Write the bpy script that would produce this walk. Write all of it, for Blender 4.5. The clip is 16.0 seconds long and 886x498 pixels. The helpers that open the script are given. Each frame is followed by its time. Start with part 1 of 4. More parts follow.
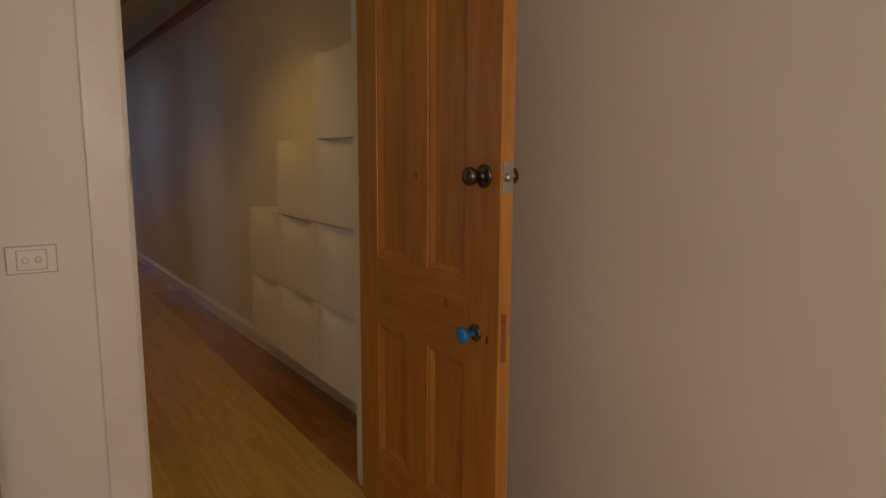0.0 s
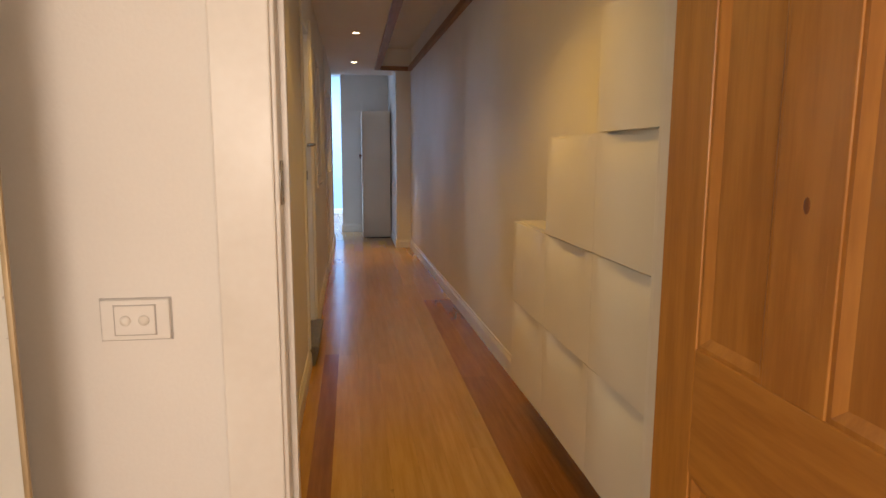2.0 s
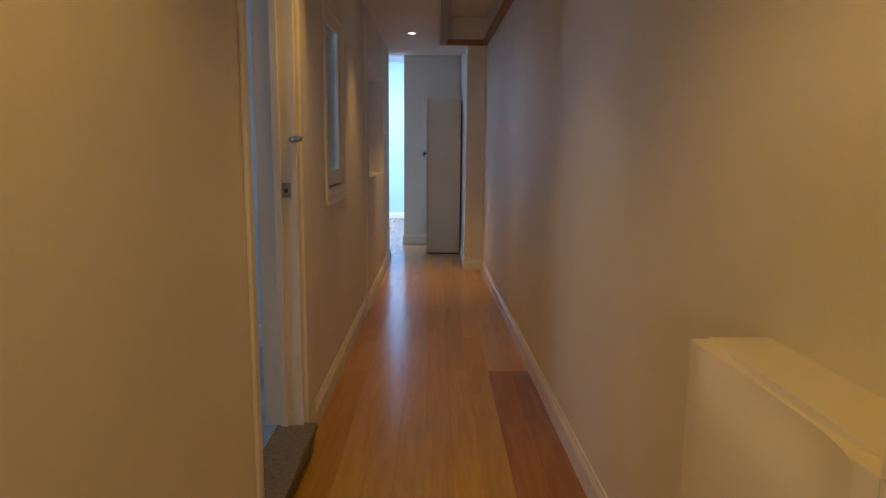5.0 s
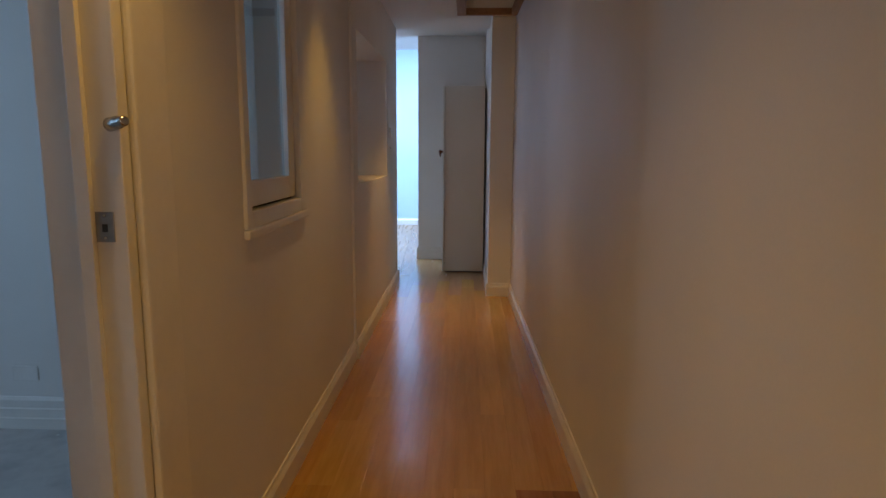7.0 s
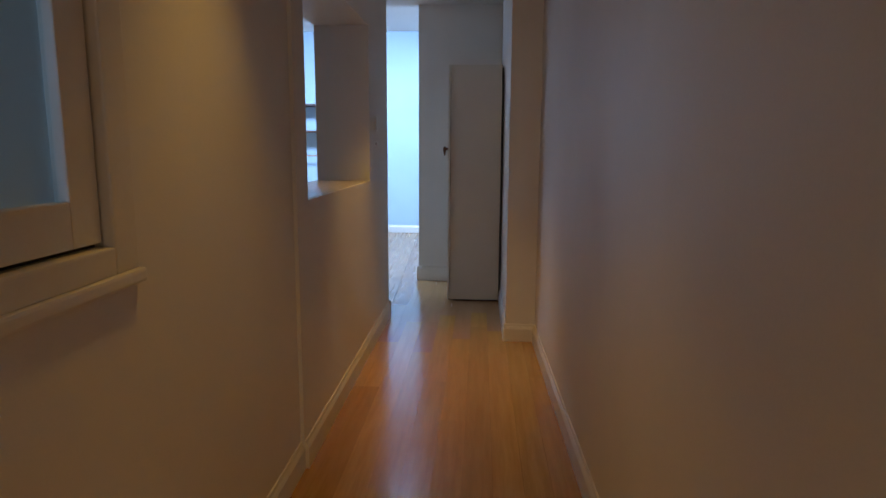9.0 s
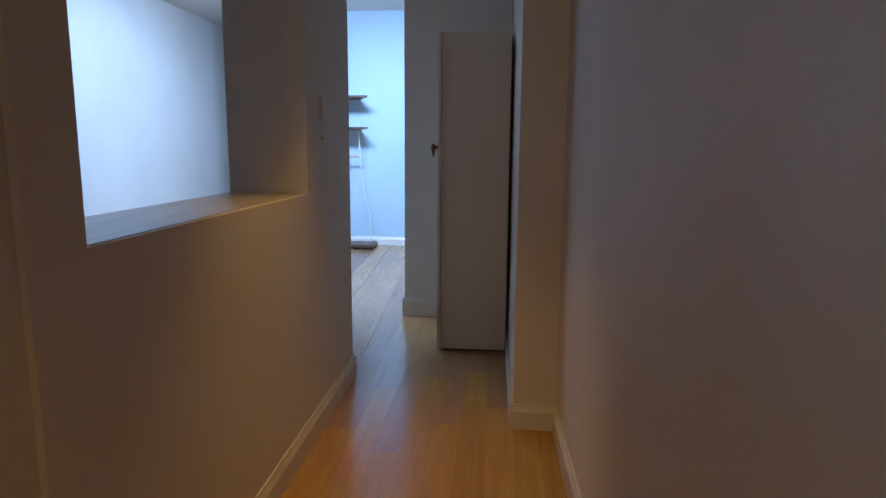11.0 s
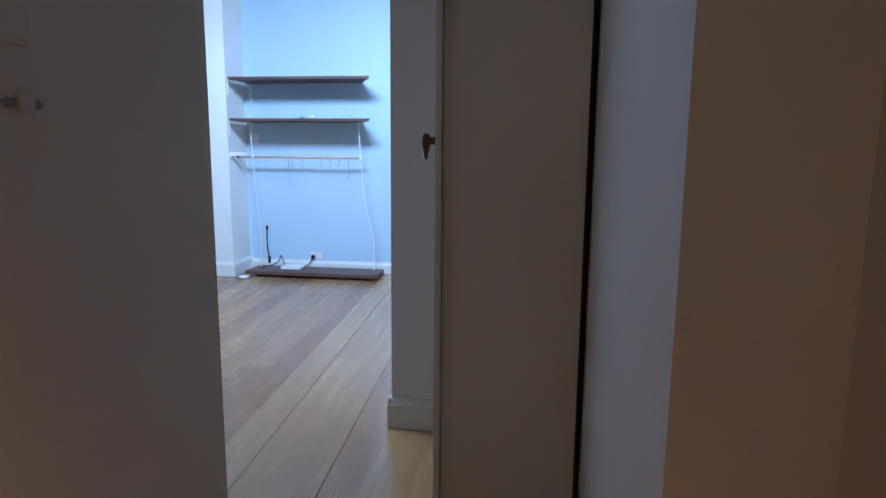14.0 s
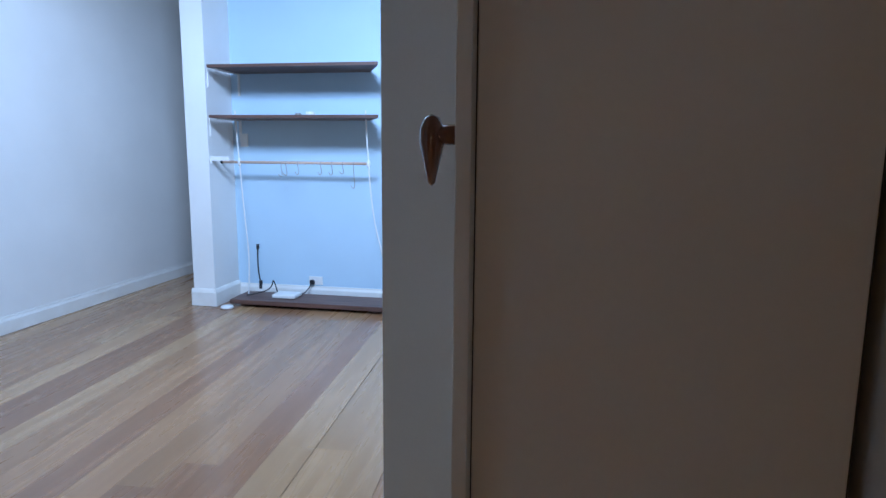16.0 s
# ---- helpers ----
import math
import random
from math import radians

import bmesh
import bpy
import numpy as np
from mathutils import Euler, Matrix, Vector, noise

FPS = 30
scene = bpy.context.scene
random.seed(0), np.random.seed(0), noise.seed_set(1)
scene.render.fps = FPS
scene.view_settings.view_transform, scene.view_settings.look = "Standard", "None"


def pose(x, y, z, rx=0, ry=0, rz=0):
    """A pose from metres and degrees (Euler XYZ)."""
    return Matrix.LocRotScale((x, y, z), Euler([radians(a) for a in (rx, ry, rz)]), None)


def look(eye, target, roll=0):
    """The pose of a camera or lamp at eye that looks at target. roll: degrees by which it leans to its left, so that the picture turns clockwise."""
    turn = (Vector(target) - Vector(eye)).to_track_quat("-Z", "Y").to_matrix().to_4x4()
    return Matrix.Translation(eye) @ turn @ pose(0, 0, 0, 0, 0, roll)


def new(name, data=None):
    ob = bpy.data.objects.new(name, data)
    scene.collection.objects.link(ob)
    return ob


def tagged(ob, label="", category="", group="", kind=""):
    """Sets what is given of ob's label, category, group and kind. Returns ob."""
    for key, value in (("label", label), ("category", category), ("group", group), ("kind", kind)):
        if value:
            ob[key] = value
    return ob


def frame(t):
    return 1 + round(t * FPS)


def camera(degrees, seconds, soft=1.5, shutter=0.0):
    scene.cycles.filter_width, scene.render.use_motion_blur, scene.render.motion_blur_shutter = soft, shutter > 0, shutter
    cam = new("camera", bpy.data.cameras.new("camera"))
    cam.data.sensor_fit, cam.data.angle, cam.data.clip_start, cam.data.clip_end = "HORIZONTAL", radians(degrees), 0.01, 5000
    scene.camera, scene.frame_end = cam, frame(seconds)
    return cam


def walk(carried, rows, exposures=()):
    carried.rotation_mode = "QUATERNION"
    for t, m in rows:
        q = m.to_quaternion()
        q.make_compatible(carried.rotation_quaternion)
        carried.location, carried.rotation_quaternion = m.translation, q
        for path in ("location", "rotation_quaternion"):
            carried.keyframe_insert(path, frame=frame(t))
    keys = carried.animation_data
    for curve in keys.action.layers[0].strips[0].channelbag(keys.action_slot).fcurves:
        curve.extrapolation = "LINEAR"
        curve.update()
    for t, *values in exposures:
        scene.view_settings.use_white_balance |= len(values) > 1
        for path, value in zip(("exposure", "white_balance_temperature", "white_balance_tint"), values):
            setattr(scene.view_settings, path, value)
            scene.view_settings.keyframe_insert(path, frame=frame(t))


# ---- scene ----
cam = camera(70.2, 16.0)
PATH = [
    (0, (0.281, 0.244, 1.274), (1.403, 1.875, 0.988), 0.3),
    (0.5, (0.377, 0.417, 1.269), (1.291, 2.173, 0.986), 0.4),
    (1, (0.525, 0.618, 1.297), (1.228, 2.468, 1.01), 0.3),
    (1.5, (0.627, 0.811, 1.267), (1.035, 2.748, 0.976), 0.3),
    (2, (0.699, 1.109, 1.285), (0.983, 3.067, 0.991), 0.2),
    (2.5, (0.792, 1.377, 1.272), (1.029, 3.341, 0.976), -0.1),
    (3, (0.891, 1.691, 1.288), (1.079, 3.659, 0.99), 0.1),
    (3.5, (0.929, 1.993, 1.297), (1.054, 3.966, 0.997), -0.1),
    (4, (0.945, 2.312, 1.3), (1.031, 4.287, 0.998), 0.1),
    (6.5, (1.101, 3.964, 1.323), (1.043, 5.939, 1.01), 0.4),
    (7, (1.116, 4.32, 1.304), (1.044, 6.294, 0.992), 0.3),
    (7.5, (1.14, 4.668, 1.279), (1.061, 6.642, 0.962), 0.4),
    (8, (1.177, 5.032, 1.292), (1.088, 7.004, 0.972), 0.4),
    (8.5, (1.156, 5.414, 1.284), (1.053, 7.385, 0.964), 0.3),
    (9, (1.135, 5.742, 1.299), (1.02, 7.713, 0.978), 0.3),
    (11.5, (1.229, 7.473, 1.277), (1.035, 9.438, 0.96), 0.3),
    (12, (1.21, 7.814, 1.29), (0.982, 9.776, 0.974), 0.2),
    (12.5, (1.249, 8.158, 1.277), (1.019, 10.119, 0.96), 0.3),
    (13, (1.232, 8.498, 1.261), (0.992, 10.458, 0.945), 0.3),
    (13.5, (1.157, 8.839, 1.286), (0.889, 10.795, 0.968), 0.2),
    (14, (1.152, 9.146, 1.259), (0.874, 11.101, 0.942), 0.5),
    (14.5, (1.134, 9.475, 1.263), (0.845, 11.429, 0.95), 0.6),
    (15, (1.089, 9.744, 1.253), (0.78, 11.695, 0.94), 0.6),
    (15.5, (1.019, 10.031, 1.271), (0.687, 11.979, 0.96), 0.5),
    (16, (0.981, 10.28, 1.262), (0.625, 12.223, 0.953), 0.5),
]
EXPO = [
    (0.0, -1.45), (0.5, -0.98), (1.0, -0.65), (1.5, -0.33), (2.0, -0.1), (2.5, 0.05), (3.0, 0.05), (3.5, -0.15), (4.0, -0.3),
    (7.0, -0.52), (9.0, -0.79), (11.5, -1.1), (12.5, -1.14), (14.0, -1.16), (14.5, -1.05), (16.0, -1.17),
]
walk(cam, [(t, look(eye, target, roll)) for t, eye, target, roll in PATH], EXPO)

# ---- world and lamps ----
world = bpy.data.worlds.new("world")
scene.world = world
world.use_nodes = True
wn = world.node_tree.nodes
sky = wn.new("ShaderNodeTexSky")
sky.sky_type, sky.sun_disc = "NISHITA", False
sky.sun_elevation, sky.sun_rotation = radians(40), radians(200)
wn["Background"].inputs[1].default_value = 0.075
world.node_tree.links.new(sky.outputs[0], wn["Background"].inputs[0])
WARM = (1.0, 0.55, 0.115)
DAY = (0.38, 0.59, 1.0)


def spot(place, energy, colour, size=122, blend=0.35):
    ob = new("downlight_beam", bpy.data.lights.new("downlight_beam", "SPOT"))
    ob.data.energy, ob.data.color, ob.data.spot_size, ob.data.spot_blend = energy, colour, radians(size), blend
    ob.data.shadow_soft_size = 0.07
    ob.matrix_world = look(place, (place[0], place[1] + 0.0001, 0))


def area(name, place, target, w, h, energy, colour):
    ob = new(name, bpy.data.lights.new(name, "AREA"))
    ob.data.shape, ob.data.size, ob.data.size_y = "RECTANGLE", w, h
    ob.data.energy, ob.data.color = energy, colour
    ob.matrix_world = look(place, target)


DOWNLIGHTS = [(0.76, 3.49), (0.76, 5.41), (0.765, 7.33), (0.755, 9.25)]
for (dx, dy), power, cone in zip(DOWNLIGHTS, (40, 38, 42, 98), (126, 102, 72, 63)):
    spot((dx, dy, 2.395), power, WARM, cone, 0.5 if cone > 120 else 1.0)
# stands in the unseen skylight, turned towards the alcove to set its shelf shadows
area("skylight_daylight", (-0.2, 12.14, 3.0), (-0.75, 15.2, 1.35), 1.1, 0.45, 455, DAY)
# lamps added for the daylight of windows out of view
area("bedroom_daylight", (0.4, -1.93, 1.5), (0.9, 0, 1.2), 1.3, 1.3, 77, (1.0, 0.81, 0.67))
# kept out of the doorway's line so that no bands fall across the hall
area("side_room_daylight", (-2.0, 4.58, 1.65), (-2.15, 7.0, 1.35), 0.7, 1.1, 17, (0.36, 0.62, 1.0))
# fill lamp added at an unseen opening to brighten the bathroom
area("bathroom_fill", (-1.43, 3.4, 1.75), (-0.6, 4.4, 1.2), 0.6, 0.6, 11, (0.8, 0.95, 0.9))


# ---- materials ----
def material(name, base, rough=0.5, metal=0.0, second=None, scale=6.0, stretch=(1, 1, 1), bump=0.0, fine=60.0, rand=0.0, coat=0.0, contrast=(0.35, 0.65), knots=0.0):
    m = bpy.data.materials.new(name)
    m.use_nodes = True
    nt = m.node_tree
    bs = nt.nodes["Principled BSDF"]
    bs.inputs["Roughness"].default_value, bs.inputs["Metallic"].default_value = rough, metal
    bs.inputs["Coat Weight"].default_value = coat
    bs.inputs["Coat Roughness"].default_value = 0.12
    second = second or tuple(c * 0.9 for c in base)
    tc = nt.nodes.new("ShaderNodeTexCoord")
    mp = nt.nodes.new("ShaderNodeMapping")
    mp.inputs["Scale"].default_value = stretch
    info = nt.nodes.new("ShaderNodeObjectInfo")
    off = nt.nodes.new("ShaderNodeVectorMath")
    off.operation = "MULTIPLY_ADD"
    off.inputs[1].default_value = (17.0, 23.0, 31.0)
    nt.links.new(info.outputs["Random"], off.inputs[0])
    nt.links.new(tc.outputs["Object"], off.inputs[2])
    nt.links.new(off.outputs[0], mp.inputs[0])
    n1, n2 = nt.nodes.new("ShaderNodeTexNoise"), nt.nodes.new("ShaderNodeTexNoise")
    n1.inputs["Scale"].default_value, n1.inputs["Detail"].default_value = scale, 5
    n2.inputs["Scale"].default_value, n2.inputs["Detail"].default_value = fine, 4
    for n in (n1, n2):
        nt.links.new(mp.outputs[0], n.inputs[0])
    ramp = nt.nodes.new("ShaderNodeValToRGB")
    ramp.color_ramp.elements[0].position, ramp.color_ramp.elements[1].position = contrast
    ramp.color_ramp.elements[0].color, ramp.color_ramp.elements[1].color = (*base, 1), (*second, 1)
    add = nt.nodes.new("ShaderNodeMath")
    add.operation = "MULTIPLY_ADD"
    add.inputs[1].default_value = 0.3
    nt.links.new(n2.outputs[0], add.inputs[0])
    sub = nt.nodes.new("ShaderNodeMath")
    sub.operation = "SUBTRACT"
    sub.inputs[1].default_value = 0.15
    nt.links.new(n1.outputs[0], sub.inputs[0])
    nt.links.new(sub.outputs[0], add.inputs[2])
    nt.links.new(add.outputs[0], ramp.inputs[0])
    out = ramp.outputs[0]
    if knots:
        vor, kr, mix = nt.nodes.new("ShaderNodeTexVoronoi"), nt.nodes.new("ShaderNodeMapRange"), nt.nodes.new("ShaderNodeMix")
        km = nt.nodes.new("ShaderNodeMapping")
        km.inputs["Scale"].default_value = (1.0, 0.55, 1.0)
        nt.links.new(off.outputs[0], km.inputs[0])
        nt.links.new(km.outputs[0], vor.inputs["Vector"])
        vor.inputs["Scale"].default_value = knots
        kr.inputs["From Min"].default_value, kr.inputs["From Max"].default_value = 0.015, 0.05
        kr.inputs["To Min"].default_value, kr.inputs["To Max"].default_value = 0.55, 0.0
        nt.links.new(vor.outputs["Distance"], kr.inputs[0])
        mix.data_type = "RGBA"
        nt.links.new(kr.outputs[0], mix.inputs[0])
        nt.links.new(out, mix.inputs[6])
        mix.inputs[7].default_value = (*(c * 0.28 for c in second), 1)
        out = mix.outputs[2]
    if rand:
        hsv = nt.nodes.new("ShaderNodeHueSaturation")
        mr = nt.nodes.new("ShaderNodeMapRange")
        mr.inputs["To Min"].default_value, mr.inputs["To Max"].default_value = 1 - rand, 1 + rand
        nt.links.new(info.outputs["Random"], mr.inputs[0])
        nt.links.new(mr.outputs[0], hsv.inputs["Value"])
        nt.links.new(out, hsv.inputs["Color"])
        out = hsv.outputs[0]
    nt.links.new(out, bs.inputs["Base Color"])
    rr = nt.nodes.new("ShaderNodeMapRange")
    rr.inputs["To Min"].default_value, rr.inputs["To Max"].default_value = max(0.02, rough - 0.06), min(1, rough + 0.06)
    nt.links.new(n1.outputs[0], rr.inputs[0])
    nt.links.new(rr.outputs[0], bs.inputs["Roughness"])
    if bump:
        b = nt.nodes.new("ShaderNodeBump")
        b.inputs["Strength"].default_value, b.inputs["Distance"].default_value = bump, 0.004
        nt.links.new(n2.outputs[0], b.inputs["Height"])
        nt.links.new(b.outputs[0], bs.inputs["Normal"])
    return m


def glow(name, colour, strength):
    m = bpy.data.materials.new(name)
    m.use_nodes = True
    bs = m.node_tree.nodes["Principled BSDF"]
    bs.inputs["Emission Color"].default_value = (*colour, 1)
    bs.inputs["Emission Strength"].default_value = strength
    return m


WALL = material("wall_paint", (0.80, 0.78, 0.74), 0.55, second=(0.76, 0.74, 0.70), scale=1.7, bump=0.08, fine=140)
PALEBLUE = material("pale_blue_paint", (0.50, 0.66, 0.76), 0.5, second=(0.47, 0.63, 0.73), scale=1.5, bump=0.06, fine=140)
CEIL = material("ceiling_paint", (0.80, 0.78, 0.74), 0.75, second=(0.77, 0.75, 0.71), scale=1.2, bump=0.05, fine=120)
TRIM = material("trim_gloss_paint", (0.80, 0.78, 0.73), 0.32, second=(0.75, 0.72, 0.66), scale=5, bump=0.05, fine=50)
OFFWHITE = material("cabinet_plastic", (0.80, 0.78, 0.72), 0.38, second=(0.77, 0.75, 0.69), scale=3, bump=0.03, fine=200)
LAMINATE = material("wardrobe_laminate", (0.71, 0.68, 0.60), 0.45, second=(0.67, 0.64, 0.56), scale=2, bump=0.05, fine=90)
PINE = material("honey_pine", (0.47, 0.205, 0.034), 0.42, second=(0.37, 0.148, 0.022), scale=5, stretch=(7, 7, 0.7), bump=0.12, fine=26, coat=0.25)
PINE_H = material("honey_pine_rail", (0.47, 0.205, 0.034), 0.42, second=(0.37, 0.148, 0.022), scale=5, stretch=(7, 0.7, 7), bump=0.12, fine=26, coat=0.25)
KNOT = material("pine_knot", (0.17, 0.055, 0.012), 0.42, second=(0.25, 0.085, 0.018), scale=40)
FLOOR_GOLD = material("golden_floorboard", (0.57, 0.335, 0.07), 0.24, second=(0.48, 0.265, 0.047), scale=4, stretch=(9, 0.6, 9), bump=0.04, fine=22, rand=0.07, coat=0.3, knots=2.2)
FLOOR_AMBER = material("amber_floorboard", (0.50, 0.27, 0.05), 0.24, second=(0.42, 0.21, 0.035), scale=4, stretch=(9, 0.6, 9), bump=0.04, fine=22, rand=0.08, coat=0.3)
FLOOR_RED = material("red_brown_floorboard", (0.36, 0.155, 0.034), 0.24, second=(0.28, 0.11, 0.022), scale=4, stretch=(9, 0.6, 9), bump=0.04, fine=22, rand=0.12, coat=0.3)
FLOOR_PALE = material("pale_floorboard", (0.38, 0.20, 0.095), 0.28, second=(0.33, 0.168, 0.077), scale=4, stretch=(5, 0.35, 5), bump=0.015, fine=22, rand=0.12, coat=0.2, knots=2.6)
FLOOR_OAK = material("light_oak_floorboard", (0.45, 0.265, 0.135), 0.28, second=(0.39, 0.22, 0.105), scale=4, stretch=(5, 0.35, 5), bump=0.015, fine=22, rand=0.08, coat=0.2, knots=2.6)
# the golden boards again, greyed to carry the daylight at the lobby end
FLOOR_GOLD_DAYLIT = material("golden_floorboard_daylit", (0.51, 0.292, 0.125), 0.25, second=(0.43, 0.238, 0.095), scale=4, stretch=(5, 0.35, 5), bump=0.02, fine=22, rand=0.06, coat=0.25, knots=2.6)
FLOOR_MID = material("mid_brown_floorboard", (0.32, 0.155, 0.076), 0.28, second=(0.26, 0.122, 0.056), scale=4, stretch=(5, 0.35, 5), bump=0.015, fine=22, rand=0.12, coat=0.2)
# near-black for floor joints and for shade painted into narrow gaps
DARKGAP = material("shadow_line", (0.02, 0.015, 0.01), 0.8, second=(0.03, 0.02, 0.015))
TIMBER = material("brown_timber_trim", (0.32, 0.15, 0.055), 0.35, second=(0.25, 0.11, 0.038), scale=5, stretch=(9, 0.6, 9), bump=0.1, fine=24)
SHELFWOOD = material("dark_shelf_wood", (0.14, 0.068, 0.048), 0.45, second=(0.085, 0.042, 0.032), scale=4, stretch=(0.6, 9, 9), bump=0.1, fine=24)
CHROME = material("worn_chrome", (0.55, 0.54, 0.52), 0.25, metal=1.0, second=(0.42, 0.40, 0.38), scale=20)
BRONZE = material("aged_bronze", (0.17, 0.14, 0.12), 0.24, metal=1.0, second=(0.10, 0.08, 0.07), scale=25)
STEEL = material("brushed_steel", (0.42, 0.40, 0.37), 0.38, metal=1.0, second=(0.34, 0.32, 0.29), scale=30)
GOLD = material("brass_trim", (0.50, 0.39, 0.24), 0.5, metal=0.5, second=(0.42, 0.32, 0.19), scale=12)
BLUE = material("blue_knob_paint", (0.012, 0.19, 0.52), 0.35, second=(0.01, 0.16, 0.45), scale=15)
COPPER = material("brown_glazed_handle", (0.16, 0.055, 0.022), 0.12, second=(0.11, 0.035, 0.014), scale=12, coat=0.6)
RIM = material("plate_shadow_rim", (0.50, 0.47, 0.44), 0.6, second=(0.45, 0.42, 0.39))
PLATE = material("switch_plastic", (0.82, 0.80, 0.76), 0.3, second=(0.78, 0.76, 0.72), scale=8)
BLACK = material("black_rubber", (0.012, 0.012, 0.014), 0.5, second=(0.02, 0.02, 0.022), scale=12)
WHITEROPE = material("white_cord", (0.80, 0.80, 0.78), 0.8, second=(0.7, 0.7, 0.68), scale=90, bump=0.3, fine=200)
RODWOOD = material("pale_dowel", (0.62, 0.42, 0.32), 0.5, second=(0.55, 0.36, 0.26), scale=8, stretch=(1, 8, 8))
TILE = material("white_glazed_tile", (0.74, 0.77, 0.74), 0.12, second=(0.70, 0.74, 0.71), scale=5, rand=0.04)
GROUT = material("pale_grout", (0.70, 0.73, 0.70), 0.7, second=(0.70, 0.72, 0.69), scale=30)
SLATE = material("dark_slate_tile", (0.035, 0.04, 0.045), 0.4, second=(0.055, 0.06, 0.065), scale=7, bump=0.1, rand=0.15)
MARBLE = material("grey_marble_floor", (0.60, 0.58, 0.56), 0.25, second=(0.48, 0.46, 0.45), scale=3.5, fine=14, contrast=(0.45, 0.7))
STEPGREY = material("grey_step_carpet", (0.20, 0.175, 0.145), 0.9, second=(0.14, 0.12, 0.10), scale=60, bump=0.4, fine=240)
SILLWOOD = material("weathered_sill_wood", (0.46, 0.42, 0.38), 0.3, second=(0.37, 0.33, 0.30), scale=4, stretch=(8, 0.6, 8), bump=0.1, fine=20)
ORANGE = material("orange_plastic_wrap", (0.80, 0.13, 0.012), 0.35, second=(0.72, 0.10, 0.01), scale=8)
BULB = glow("warm_bulb", (1.0, 0.8, 0.55), 30)
LAMPFACE = glow("downlight_lens", (1.0, 0.82, 0.55), 14)

MIRROR = bpy.data.materials.new("mirror_silver")
MIRROR.use_nodes = True
mb = MIRROR.node_tree.nodes["Principled BSDF"]
mb.inputs["Base Color"].default_value, mb.inputs["Metallic"].default_value, mb.inputs["Roughness"].default_value = (0.86, 0.88, 0.86, 1), 1.0, 0.02
GLASS = bpy.data.materials.new("window_glass")
GLASS.use_nodes = True
gb = GLASS.node_tree.nodes["Principled BSDF"]
gb.inputs["Transmission Weight"].default_value, gb.inputs["Roughness"].default_value, gb.inputs["IOR"].default_value = 1.0, 0.03, 1.5
gb.inputs["Base Color"].default_value = (0.85, 0.93, 0.93, 1)

FROST = bpy.data.materials.new("frosted_glass")
FROST.use_nodes = True
fb = FROST.node_tree.nodes["Principled BSDF"]
fb.inputs["Transmission Weight"].default_value, fb.inputs["Roughness"].default_value, fb.inputs["IOR"].default_value = 0.75, 0.55, 1.45
fb.inputs["Base Color"].default_value = (0.72, 0.76, 0.76, 1)

# ---- mesh helpers ----
def mesh_from(bm, name, mat, smooth=False):
    bmesh.ops.recalc_face_normals(bm, faces=bm.faces)
    me = bpy.data.meshes.new(name)
    bm.to_mesh(me)
    bm.free()
    for m in mat if isinstance(mat, (list, tuple)) else [mat]:
        me.materials.append(m)
    for p in me.polygons:
        p.use_smooth = smooth
    return me


def add_box(bm, lo, hi, bevel=0.0):
    c, s = [(a + b) / 2 for a, b in zip(lo, hi)], [abs(b - a) for a, b in zip(lo, hi)]
    geo = bmesh.ops.create_cube(bm, size=1, matrix=Matrix.LocRotScale(c, None, s))
    if bevel:
        edges = list({e for v in geo["verts"] for e in v.link_edges})
        bmesh.ops.bevel(bm, geom=edges, offset=bevel, segments=2, affect="EDGES", profile=0.6)


def boxes(name, mat, *spans, bevel=0.0, parent=None):
    bm = bmesh.new()
    for lo, hi in spans:
        add_box(bm, lo, hi, bevel)
    ob = new(name, mesh_from(bm, name, mat))
    ob.parent = parent
    return ob


def prism(name, mat, profile, a, b, side, parent=None):
    """A profile of (out, up) run along the floor line a to b, out to the given side (+1 left of the way, -1 right)."""
    bm = bmesh.new()
    a, b = Vector((*a, 0)) if len(a) == 2 else Vector(a), Vector((*b, 0)) if len(b) == 2 else Vector(b)
    way = (b - a).normalized()
    out = Vector((-way.y, way.x, 0)) * side
    rings = [[bm.verts.new(p + out * o + Vector((0, 0, u))) for o, u in profile] for p in (a, b)]
    n = len(profile)
    for i in range(n):
        bm.faces.new((rings[0][i], rings[0][(i + 1) % n], rings[1][(i + 1) % n], rings[1][i]))
    bm.faces.new(rings[0])
    bm.faces.new(rings[1][::-1])
    ob = new(name, mesh_from(bm, name, mat))
    ob.parent = parent
    return ob


def lathe(name, mat, profile, m, steps=24, parent=None):
    """A turned shape: profile of (radius, along z)."""
    bm = bmesh.new()
    rings = []
    for r, z in profile:
        rings.append([bm.verts.new(m @ Vector((r * math.cos(k * math.tau / steps), r * math.sin(k * math.tau / steps), z))) for k in range(steps)])
    for p, q in zip(rings, rings[1:]):
        for k in range(steps):
            bm.faces.new((p[k], p[(k + 1) % steps], q[(k + 1) % steps], q[k]))
    bm.faces.new(rings[0])
    bm.faces.new(rings[-1])
    ob = new(name, mesh_from(bm, name, mat, True))
    ob.parent = parent
    return ob


def tube(name, mat, points, radius, parent=None, smooth=True):
    cu = bpy.data.curves.new(name, "CURVE")
    cu.dimensions, cu.bevel_depth, cu.bevel_resolution = "3D", radius, 3
    sp = cu.splines.new("NURBS" if smooth else "POLY")
    sp.points.add(len(points) - 1)
    for p, c in zip(sp.points, points):
        p.co = (*c, 1)
    if smooth:
        sp.use_endpoint_u, sp.order_u = True, 3
    cu.materials.append(mat)
    cu.use_fill_caps = True
    tmp = bpy.data.objects.new(name, cu)
    me = bpy.data.meshes.new_from_object(tmp)
    bpy.data.objects.remove(tmp)
    ob = new(name, me)
    ob.parent = parent
    return ob


